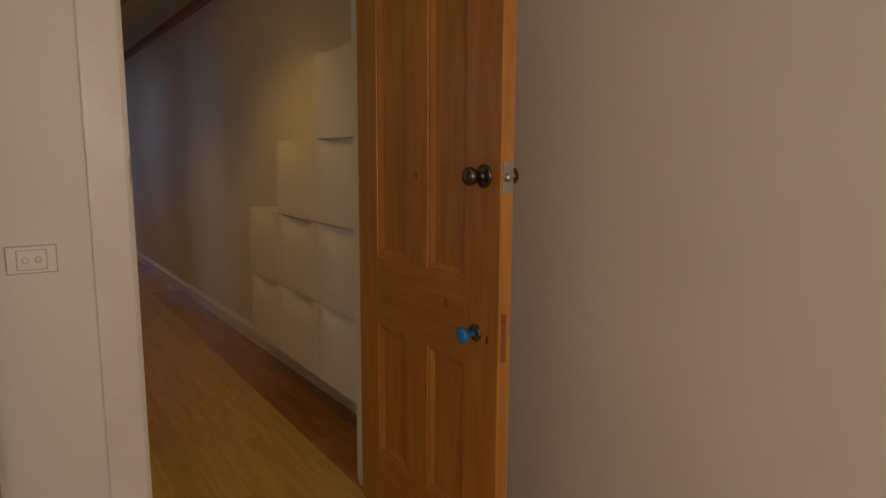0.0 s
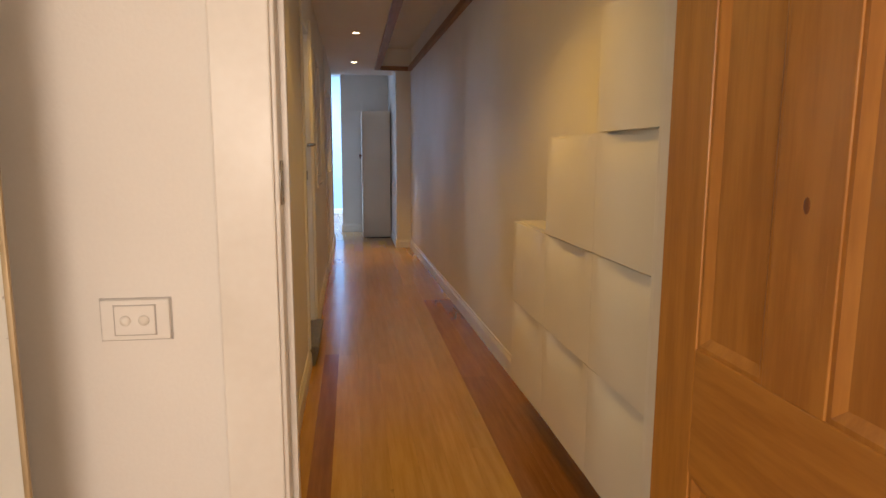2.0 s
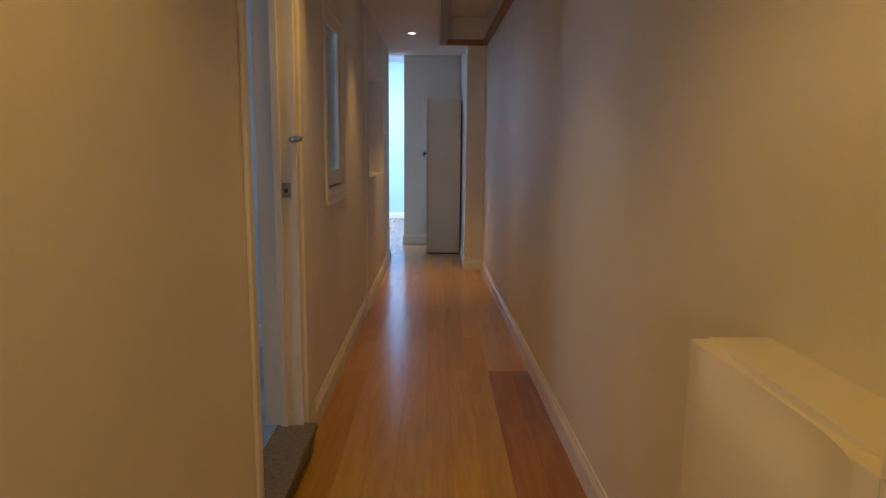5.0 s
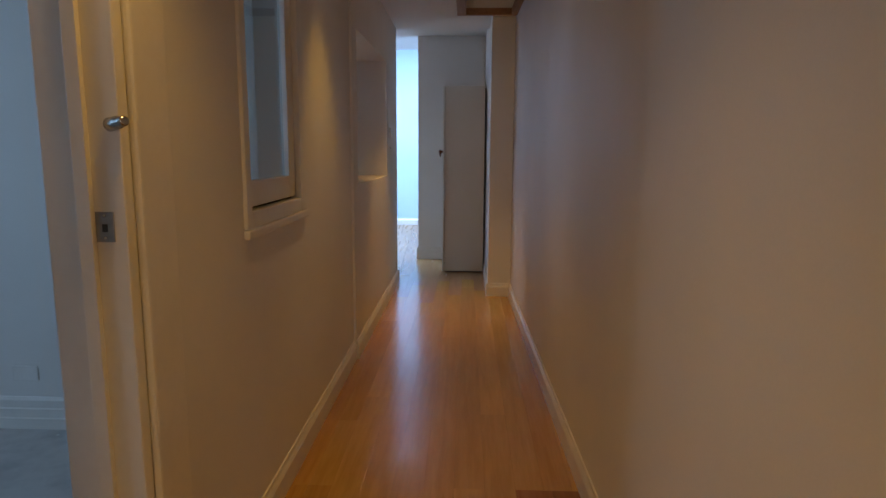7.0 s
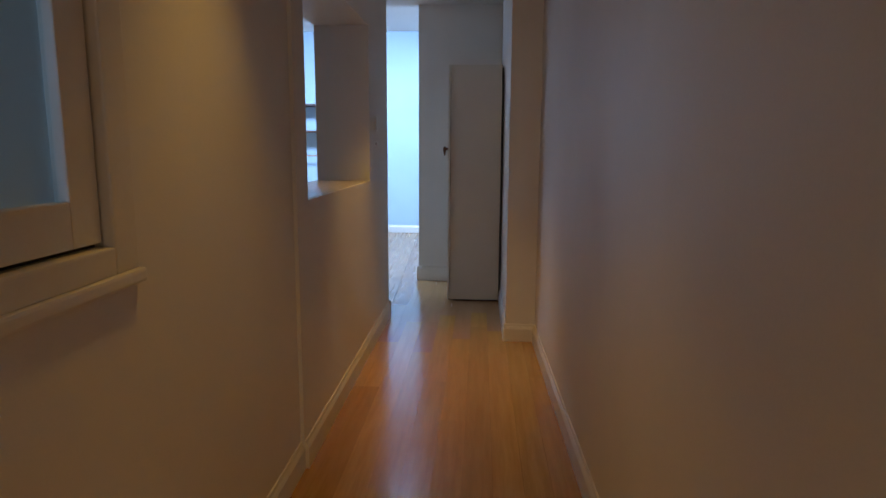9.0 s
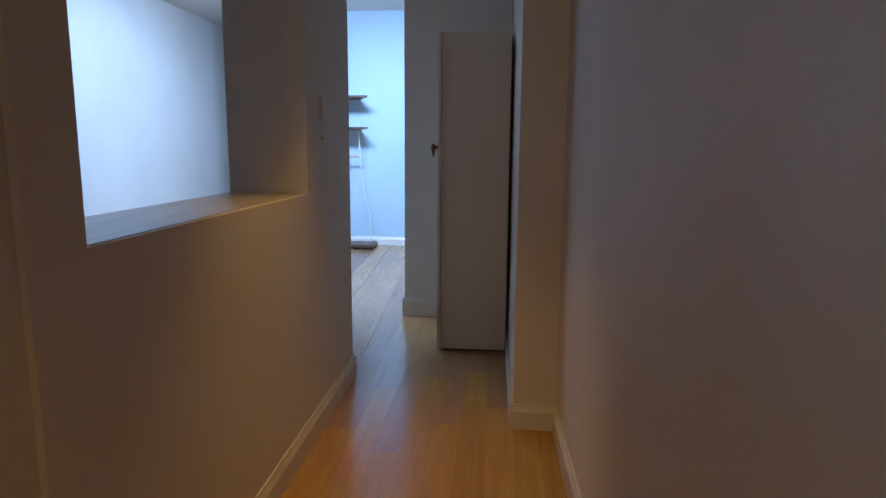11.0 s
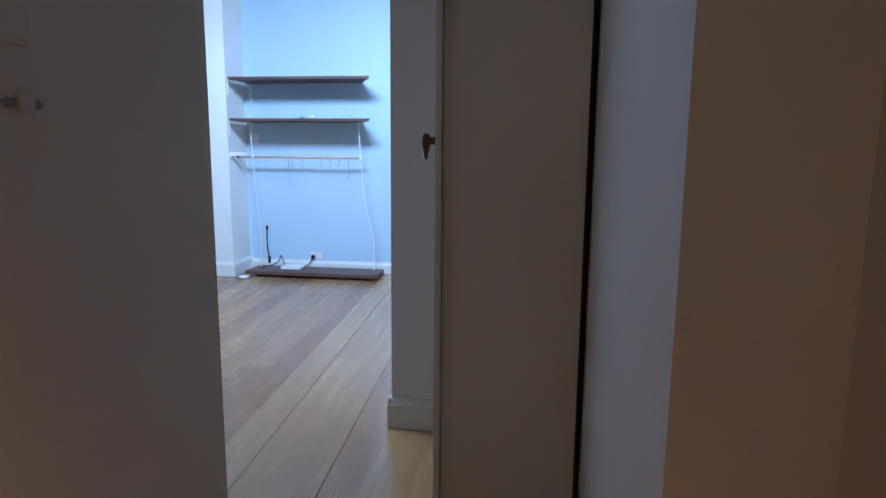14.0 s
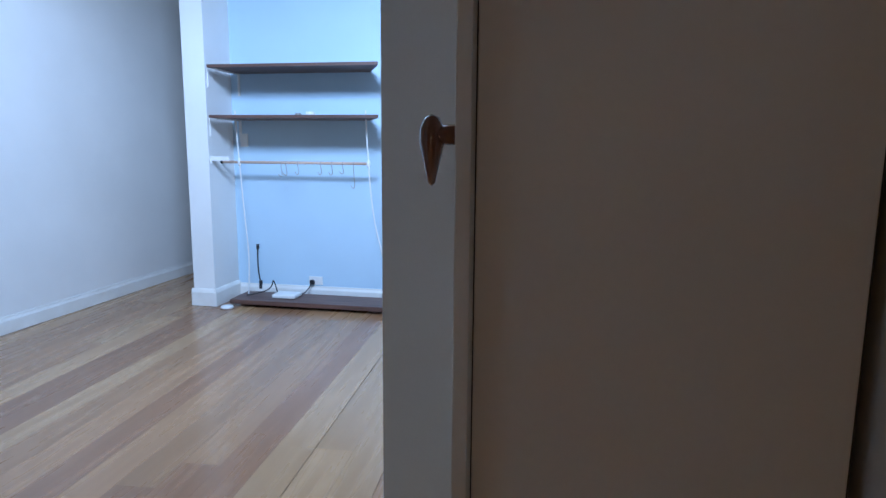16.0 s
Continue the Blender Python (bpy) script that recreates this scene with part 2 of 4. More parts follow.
def thing(name, label, category, place=(0, 0, 0), group=""):
    ob = new(name)
    ob.location = place
    ob.empty_display_size = 0.1
    return tagged(ob, label, category, group)


def structure(ob, label, category):
    return tagged(ob, label, category, kind="structure")


# ---- plan ----
LX, LX2 = 0.425, 0.44          # hall's two left wall faces
H, H2, H3 = 2.425, 2.585, 2.95  # ceilings of hall, lobby, living room
FX, FY = -2.70, 15.23           # living room's side wall and the alcove's back


def rx(y):
    """The hall's right wall, which leans a little across the plan."""
    return 1.515 + (9.89 - y) * 0.0195


# right party wall
bm = bmesh.new()
ys = (-2.1, 9.89)
vs = [bm.verts.new(p) for z in (0, 3.1) for p in ((rx(ys[0]), ys[0], z), (rx(ys[1]), ys[1], z), (2.0, ys[1], z), (2.0, ys[0], z))]
for f in ((0, 1, 2, 3), (7, 6, 5, 4), (0, 4, 5, 1), (1, 5, 6, 2), (2, 6, 7, 3), (3, 7, 4, 0)):
    bm.faces.new([vs[i] for i in f])
structure(new("wall_right", mesh_from(bm, "wall_right", WALL)), "long white painted plaster wall of the hallway", "wall")
structure(boxes("wall_nib", WALL, ((1.320, 9.89, 0), (2.0, 11.80, 3.1))), "white painted wall nib at the hallway's end", "wall")
structure(boxes("wall_lobby_back", WALL, ((0.546, 11.80, 0), (2.0, 11.93, H3)), ((-0.15, 11.80, H2 + 0.004), (0.546, 11.93, H3))), "white painted wall stub with a beam over the opening", "wall")

# left wall of the hall: bathroom doorway, side room doorway, window
T = 0.11
W = (LX - T, LX)
BD = (2.40, 3.17)   # bathroom doorway
SD = (4.905, 5.60)   # side room doorway
WN = (6.25, 6.98, 1.05, 2.10)  # internal window
structure(boxes("wall_left", WALL,
                ((W[0], BD[0], 2.05), (W[1], BD[1], 2.6)),
                ((LX - 0.075, BD[1], 0), (W[1], 3.7, 2.6)),
                ((W[0], 3.7, 0), (W[1], SD[0], 2.6)),
                ((W[0], SD[0], 2.10), (W[1], SD[1], 2.6)),
                ((W[0], SD[1], 0), (W[1], WN[0], 2.6)),
                ((W[0], WN[0], 0), (W[1], WN[1], WN[2])),
                ((W[0], WN[0], WN[3]), (W[1], WN[1], 2.6)),
                ((W[0], WN[1], 0), (W[1], 8.10, 2.6))), "white painted hallway wall with doorways and an internal window", "wall")
PT = (8.26, 9.705, 1.085, 2.025)  # pass-through
structure(boxes("wall_pass_through", WALL,
                ((0.105, 8.10, 0), (LX2, PT[0], 2.6)), ((0.105, PT[1], 0), (LX2, 10.475, 2.6)),
                ((0.105, PT[0], 0), (LX2, PT[1], PT[2] - 0.03)), ((LX2 - 0.014, PT[0], PT[2] - 0.03), (LX2, PT[1], PT[2] - 0.002)), ((0.105, PT[0], PT[3]), (LX2, PT[1], 2.6))),
          "thick white wall with an open pass-through", "wall")
structure(boxes("sill", SILLWOOD, ((0.10, PT[0] + 0.002, PT[2] - 0.029), (LX2 - 0.015, PT[1] - 0.002, PT[2])), bevel=0.004), "weathered brown-grey wooden sill of the pass-through", "sill")

# bedroom where the walk begins
DJ = (0.573, 1.345)  # door opening
structure(boxes("wall_bedroom", WALL, ((-0.9, 2.265, 0), (DJ[0] - 0.02, 2.385, 2.6)), ((DJ[1] + 0.025, 2.265, 0), (1.668, 2.385, 2.6)), ((DJ[0] - 0.02, 2.265, 2.06), (DJ[1] + 0.025, 2.385, 2.6))), "white painted bedroom wall round the doorway", "wall")
structure(boxes("wall_bedroom_side", WALL, ((-0.9, -2.1, 0), (-0.8, 2.265, 2.6))), "white painted bedroom side wall", "wall")
structure(boxes("wall_bedroom_back", WALL, ((-0.9, -2.1, 0), (-0.3, -2.0, 2.6)), ((1.1, -2.1, 0), (1.74, -2.0, 2.6)), ((-0.3, -2.1, 0), (1.1, -2.0, 0.8)), ((-0.3, -2.1, 2.2), (1.1, -2.0, 2.6))), "white bedroom wall with a window opening", "wall")
structure(boxes("ceiling_bedroom", CEIL, ((-0.9, -2.1, 2.6), (2.0, 2.385, 2.7))), "white bedroom ceiling", "ceiling")

# hall ceiling with the long timber-trimmed recess
HX, HY = (1.07, 1.56), (4.9, 9.76)
structure(boxes("ceiling_hall", CEIL, ((LX - T, 2.385, H), (HX[0], 10.51, H + 0.05)), ((HX[0], 2.385, H), (2.0, HY[0], H + 0.05)), ((HX[0], HY[1], H), (2.0, 10.51, H + 0.05)),
                ((HX[0] - 0.05, HY[0] - 0.05, H + 0.05), (HX[0], HY[1] + 0.05, 2.68)), ((HX[0], HY[0] - 0.05, H + 0.05), (2.0, HY[0], 2.68)), ((HX[0], HY[1], H + 0.05), (2.0, HY[1] + 0.05, 2.68)),
                ((HX[0] - 0.05, HY[0] - 0.05, 2.68), (2.0, HY[1] + 0.05, 2.73)), ((0.105, 10.51, H), (LX - T, 10.51 + 0.001, 2.6))), "white hallway ceiling with a long raised recess", "ceiling")
structure(boxes("ceiling_lobby", CEIL, ((0.0, 10.51, H2), (2.0, 11.80, H2 + 0.06)), ((LX - T, 10.47, H + 0.05), (1.33, 10.51, H2 + 0.06))), "white ceiling of the lobby", "ceiling")
trim = thing("ceiling_recess_trim", "brown stained timber trim round the ceiling recess", "trim")
tagged(trim, kind="structure")
for lo, hi in (((HX[0] - 0.045, HY[0], H - 0.028), (HX[0] + 0.03, HY[1], H + 0.03)), ((HX[0] - 0.04, HY[0] - 0.03, H - 0.026), (1.62, HY[0] + 0.012, H + 0.03)), ((HX[0] - 0.045, HY[1] - 0.012, H - 0.026), (1.512, HY[1] + 0.03, H + 0.03))):
    boxes("trim_board", TIMBER, (lo, hi), bevel=0.004, parent=trim)
prism("trim_board", TIMBER, [(0.001, -0.028), (0.045, -0.028), (0.045, 0.03), (0.001, 0.03)], (rx(HY[0]), HY[0], H), (rx(HY[1]), HY[1], H), 1, trim)
tube("cable", PLATE, [(1.12, HY[1] - 0.006, 2.675), (1.14, HY[1] - 0.01, 2.60), (1.17, HY[1] - 0.008, 2.53), (1.165, HY[1] - 0.006, 2.46)], 0.006, parent=trim)

# bathroom
structure(boxes("wall_bathroom", WALL, ((-1.6, 4.44, 0), (W[0], 4.54, 2.6)), ((-1.6, 2.385, 0), (-1.5, 3.1, 2.6)), ((-1.6, 3.7, 0), (-1.5, 4.44, 2.6)), ((-1.6, 3.1, 0), (-1.5, 3.7, 1.4)), ((-1.6, 3.1, 2.1), (-1.5, 3.7, 2.6))), "white bathroom walls", "wall")
structure(boxes("ceiling_bathroom", CEIL, ((-1.6, 2.385, 2.5), (W[0], 4.54, 2.6))), "white bathroom ceiling", "ceiling")
structure(boxes("bathroom_shelf", TRIM, ((-1.5, 4.14, 1.66), (0.10, 4.415, 1.69)), bevel=0.004), "white painted shelf across the bathroom wall", "shelf")
# side room
structure(boxes("wall_side_room", WALL, ((-2.5, 7.05, 0), (W[0], 7.15, 2.6)), ((-2.5, 4.54, 0), (-2.4, 5.4, 2.6)), ((-2.5, 6.6, 0), (-2.4, 7.05, 2.6)), ((-2.5, 5.4, 0), (-2.4, 6.6, 2.6)), ((-2.5, 4.44, 0), (-2.36, 4.54, 2.6)), ((-2.36, 4.44, 0), (-1.64, 4.54, 1.09)), ((-2.36, 4.44, 2.21), (-1.64, 4.54, 2.6)), ((-1.64, 4.44, 0), (-1.6, 4.54, 2.6))), "pale painted side room walls", "wall")
structure(boxes("ceiling_side_room", CEIL, ((-2.5, 4.54, 2.6), (W[0], 7.15, 2.7))), "white side room ceiling", "ceiling")
SR = 0.004
ST = 0.12
structure(boxes("floor_side_room", MARBLE, ((-2.4, 4.54, 0), (W[0] - 0.001, 7.05, SR))), "grey veined marble floor of the side room", "floor")
structure(prism("step", STEPGREY, [(-0.11, 0.0), (0.030, 0.0), (0.034, 0.004), (0.058, ST - 0.022), (0.060, ST - 0.006), (0.054, ST), (-0.11, ST)], (LX, SD[0] + 0.01), (LX, SD[1] - 0.005), -1), "grey carpeted step up into the side room", "step")

# living room
structure(boxes("wall_living_side", WALL, ((FX - 0.1, 7.3, 0), (FX, 17.2, H3))), "white painted living room wall", "wall")
structure(boxes("wall_living_back", WALL, ((-1.905, 14.84, 0), (-1.72, FY + 0.12, H3)), ((FX, 17.1, 0), (-1.7, 17.2, H3)), ((-1.82, FY + 0.12, 0), (-1.72, 17.1, H3)), ((1.9, 11.93, 0), (2.0, FY, H3))), "white painted alcove wall with a projecting pier", "wall")
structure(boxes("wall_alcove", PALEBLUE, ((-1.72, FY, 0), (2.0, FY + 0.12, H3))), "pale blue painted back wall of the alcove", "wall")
structure(boxes("wall_living_near", WALL, ((FX, 7.2, 0), (W[0], 7.3, H3)), ((0.105, 8.10, 2.6), (LX2, 10.51, H3))), "white painted wall closing the living room", "wall")
SK = (-1.1, 0.40, 11.95, 12.75)  # skylight
structure(boxes("ceiling_living", CEIL, ((FX - 0.1, 7.2, H3), (0.44, SK[2], H3 + 0.1)), ((0.44, 11.80, H3), (2.0, SK[3], H3 + 0.1)), ((FX - 0.1, SK[3], H3), (2.0, 17.2, H3 + 0.1)), ((FX - 0.1, SK[2], H3), (SK[0], SK[3], H3 + 0.1)), ((SK[1], SK[2], H3), (0.44, SK[3], H3 + 0.1))), "white living room ceiling with a skylight opening", "ceiling")

# ---- skirting, door frames, window ----
SKIRT = [(0, 0), (0.017, 0), (0.017, 0.085), (0.012, 0.097), (0.008, 0.104), (0.006, 0.118), (0, 0.118)]
SKIRT2 = [(0, 0), (0.018, 0), (0.018, 0.11), (0.012, 0.128), (0.006, 0.142), (0, 0.142)]


def skirting(a, b, side, profile=SKIRT):
    structure(prism("baseboard", TRIM, profile, a, b, side), "white gloss-painted wooden skirting board", "skirting board")


skirting((rx(2.39), 2.39), (rx(9.89), 9.89), 1)
skirting((1.515, 9.89), (1.305, 9.89), 1)
skirting((1.320, 9.876), (1.320, 11.80), 1)
skirting((LX, BD[1] + 0.13), (LX, SD[0] - 0.01), -1)
skirting((LX, SD[1] + 0.151), (LX, 8.10), -1)
skirting((LX2, 8.10), (LX2, 10.49), -1)
skirting((LX2 + 0.016, 10.475), (0.105, 10.475), -1)
skirting((0.53, 11.80), (1.327, 11.80), -1, SKIRT2)
skirting((0.546, 11.785), (0.546, 11.93), 1, SKIRT2)
skirting((-1.72, FY), (1.9, FY), -1)
skirting((-1.92, 14.84), (-1.705, 14.84), -1, SKIRT2)
skirting((-1.72, 14.825), (-1.72, FY), -1, SKIRT2)
skirting((FX, 7.3), (FX, 17.1), -1)
structure(prism("baseboard", TRIM, [(0, SR), (0.026, SR), (0.026, SR + 0.05), (0.02, SR + 0.055), (0.02, SR + 0.095), (0.014, SR + 0.1), (0.014, SR + 0.135), (0.006, SR + 0.15), (0, SR + 0.15)], (-2.4, 7.05), (W[0], 7.05), -1), "stepped pale skirting board of the side room", "skirting board")

def upright(name, x0, x1, y0, y1, z0, z1, parent, bevel=0.004, mat=None):
    return boxes(name, mat or TRIM, ((x0, y0, z0), (x1, y1, z1)), bevel=bevel, parent=parent)


# bedroom door frame
fr = structure(thing("door_frame", "white painted timber frame of the bedroom doorway", "door frame"), "white painted timber frame of the bedroom doorway", "door frame")
upright("jamb", DJ[0] - 0.02, DJ[0], 2.262, 2.388, 0, 2.05, fr)
upright("jamb", DJ[1], DJ[1] + 0.025, 2.262, 2.388, 0, 2.05, fr)
upright("head", DJ[0] - 0.02, DJ[1] + 0.025, 2.262, 2.388, 2.05, 2.075, fr)
upright("door_stop", DJ[0], DJ[0] + 0.012, 2.315, 2.35, 0, 2.05, fr, 0.002)
upright("door_stop", DJ[1] - 0.012, DJ[1], 2.315, 2.35, 0, 2.05, fr, 0.002)
upright("architrave", 0.463, DJ[0] - 0.008, 2.250, 2.265, 0, 2.12, fr)
upright("architrave", DJ[1] + 0.03, DJ[1] + 0.10, 2.250, 2.265, 0, 2.12, fr)
upright("architrave", 0.463, DJ[1] + 0.10, 2.250, 2.265, 2.12, 2.19, fr)
upright("architrave", 0.47, DJ[0] - 0.008, 2.385, 2.398, 0, 2.12, fr)
boxes("strike_plate", STEEL, ((DJ[0], 2.274, 1.195), (DJ[0] + 0.0025, 2.312, 1.275)), bevel=0.001, parent=fr)
lathe("strike_lip", STEEL, [(0.04, 0), (0.04, 0.0022), (0.038, 0.003)], pose(DJ[0] - 0.0004, 2.276, 1.235, 0, 90, 0) @ Matrix.Diagonal((1, 0.35, 1, 1)), 28, fr)
boxes("latch_slot", BRONZE, ((DJ[0] + 0.002, 2.286, 1.213), (DJ[0] + 0.0032, 2.304, 1.257)), parent=fr)
for z in (1.204, 1.266):
    lathe("screw", CHROME, [(0.004, 0), (0.004, 0.001), (0.002, 0.0016)], pose(DJ[0] + 0.0024, 2.295, z, 0, 90, 0), 12, fr)

# bathroom door frame
fr = structure(thing("door_frame", "cream painted timber frame of the bathroom doorway", "door frame"), "cream painted timber frame of the bathroom doorway", "door frame")
upright("jamb", LX - 0.085, LX + 0.004, BD[1] - 0.022, BD[1], 0, 2.05, fr)
upright("door_stop", LX - 0.083, LX - 0.062, BD[1] - 0.036, BD[1] - 0.022, 0, 2.05, fr, 0.002)
upright("jamb", W[0] - 0.012, LX + 0.004, BD[0], BD[0] + 0.02, 0, 2.05, fr)
upright("head", W[0] - 0.012, LX + 0.004, BD[0] + 0.02, BD[1] - 0.022, 2.03, 2.05, fr)
upright("architrave", LX, LX + 0.018, BD[1] + 0.006, BD[1] + 0.115, 0, 2.12, fr, 0.006)
upright("architrave", LX, LX + 0.018, BD[0], BD[1] + 0.115, 2.12, 2.2, fr, 0.006)
upright("shadow_gap", LX + 0.001, LX + 0.006, BD[1] - 0.001, BD[1] + 0.006, 0, 2.05, fr, 0, DARKGAP)
boxes("strike_plate", STEEL, ((LX - 0.046, BD[1] - 0.0255, 1.145), (LX + 0.006, BD[1] - 0.022, 1.22)), bevel=0.001, parent=fr)
boxes("latch_slot", BLACK, ((LX - 0.036, BD[1] - 0.027, 1.16), (LX - 0.027, BD[1] - 0.0255, 1.2)), parent=fr)
boxes("strike_lip", CHROME, ((LX - 0.02, BD[1] - 0.03, 1.145), (LX + 0.006, BD[1] - 0.0255, 1.215)), bevel=0.002, parent=fr)

# side room door frame
fr = structure(thing("door_frame", "cream painted timber frame of the side room doorway", "door frame"), "cream painted timber frame of the side room doorway", "door frame")
upright("jamb", W[0] - 0.053, LX + 0.004, SD[1] - 0.035, SD[1], ST, 2.10, fr)
upright("door_stop", W[0] + 0.02, W[0] + 0.05, SD[1] - 0.05, SD[1] - 0.035, ST, 2.10, fr, 0.002)
upright("jamb", W[0] - 0.03, LX + 0.004, SD[0], SD[0] + 0.012, ST, 2.10, fr)
upright("head", W[0] - 0.03, LX + 0.004, SD[0] + 0.012, SD[1] - 0.035, 2.08, 2.10, fr)
upright("architrave", LX, LX + 0.02, SD[1] + 0.004, SD[1] + 0.15, 0, 2.18, fr, 0.007)
upright("architrave", LX, LX + 0.015, SD[0] - 0.045, SD[0] + 0.002, 0.118, 2.18, fr, 0.005)
boxes("strike_plate", STEEL, ((0.366, SD[1] - 0.038, 1.114), (0.404, SD[1] - 0.035, 1.176)), bevel=0.001, parent=fr)
boxes("latch_slot", BLACK, ((0.385 - 0.005, SD[1] - 0.0392, 1.145 - 0.010), (0.385 + 0.006, SD[1] - 0.0375, 1.145 + 0.006)), parent=fr)
for z in (1.122, 1.168):
    lathe("screw", CHROME, [(0.0035, 0), (0.0035, 0.001), (0.002, 0.0016)], pose(0.385, SD[1] - 0.0378, z, 90, 0, 0), 12, fr)
tube("old_hook", GOLD, [(0.340, SD[1] - 0.034, 1.179), (0.340, SD[1] - 0.042, 1.177), (0.338, SD[1] - 0.043, 1.157), (0.346, SD[1] - 0.042, 1.151), (0.349, SD[1] - 0.041, 1.161)], 0.0028, fr)
lathe("door_catch", CHROME, [(0.012, 0), (0.014, 0.003), (0.013, 0.036), (0.0105, 0.040), (0.0105, 0.058), (0.007, 0.062)], pose(0.408, SD[1] - 0.034, 1.349, 0, 84, -35), 18, fr)

# internal window
wf = structure(thing("window_1", "cream painted internal window with a fixed pane", "window"), "cream painted internal window with a fixed pane", "window")
y0, y1, z0, z1 = WN
for a in (((W[0], y0, z0), (LX + 0.012, y0 + 0.05, z1)), ((W[0], y1 - 0.08, z0), (LX + 0.012, y1, z1)), ((W[0], y0 + 0.05, z0), (LX + 0.012, y1 - 0.08, z0 + 0.055)), ((W[0], y0 + 0.05, z1 - 0.06), (LX + 0.012, y1 - 0.08, z1))):
    boxes("frame", TRIM, a, bevel=0.005, parent=wf)
s0, s1, sb, st = y0 + 0.056, y1 - 0.086, z0 + 0.064, z1 - 0.066
for a in (((LX - 0.05, s0, sb), (LX - 0.01, s0 + 0.022, st)), ((LX - 0.05, s1 - 0.085, sb), (LX - 0.01, s1, st)), ((LX - 0.05, s0 + 0.022, sb), (LX - 0.01, s1 - 0.085, sb + 0.085)), ((LX - 0.05, s0 + 0.022, st - 0.05), (LX - 0.01, s1 - 0.085, st))):
    boxes("sash", TRIM, a, bevel=0.004, parent=wf)
# dark strips added behind the sash gaps, standing in for their shade
boxes("reveal", DARKGAP, ((LX - 0.048, y0 + 0.05, z0 + 0.05), (LX - 0.03, y1 - 0.08, z0 + 0.07)), ((LX - 0.048, y1 - 0.092, z0 + 0.07), (LX - 0.03, y1 - 0.078, z1 - 0.05)), parent=wf)
boxes("apron", TRIM, ((LX, y0 - 0.012, z0 - 0.03), (LX + 0.022, y1 + 0.012, z0)), bevel=0.007, parent=wf)
pane = boxes("pane", GLASS, ((LX - 0.034, s0 + 0.018, sb + 0.08), (LX - 0.028, s1 - 0.08, st - 0.045)), parent=wf)
pane.visible_shadow = False
frost = boxes("frosted_pane", FROST, ((LX - 0.046, y0 + 0.27, sb + 0.08), (LX - 0.041, s1 - 0.08, st - 0.045)), parent=wf)
frost.visible_shadow = False

# skylight kerb; the skylight is unseen, placed to suit the alcove's shelf shadows
sk = structure(thing("skylight", "white framed ceiling skylight", "skylight"), "white framed ceiling skylight", "skylight")
for a in (((SK[0], SK[2], H3 + 0.1), (SK[1], SK[2] + 0.04, H3 + 0.6)), ((SK[0], SK[3] - 0.04, H3 + 0.1), (SK[1], SK[3], H3 + 0.6)), ((SK[0], SK[2] + 0.04, H3 + 0.1), (SK[0] + 0.04, SK[3] - 0.04, H3 + 0.6)), ((SK[1] - 0.04, SK[2] + 0.04, H3 + 0.1), (SK[1], SK[3] - 0.04, H3 + 0.6))):
    boxes("kerb", TRIM, a, parent=sk)

# downlights
for dx, dy in DOWNLIGHTS:
    d = thing("downlight", "small round recessed ceiling downlight, lit warm", "downlight", (dx, dy, H), "ceiling downlights")
    lathe("bezel", TRIM, [(0.046, 0.001), (0.046, -0.004), (0.036, -0.006), (0.034, -0.001)], Matrix(), 24, d)
    lathe("lens", LAMPFACE, [(0.033, 0.0), (0.033, -0.003), (0.02, -0.005)], Matrix(), 24, d)


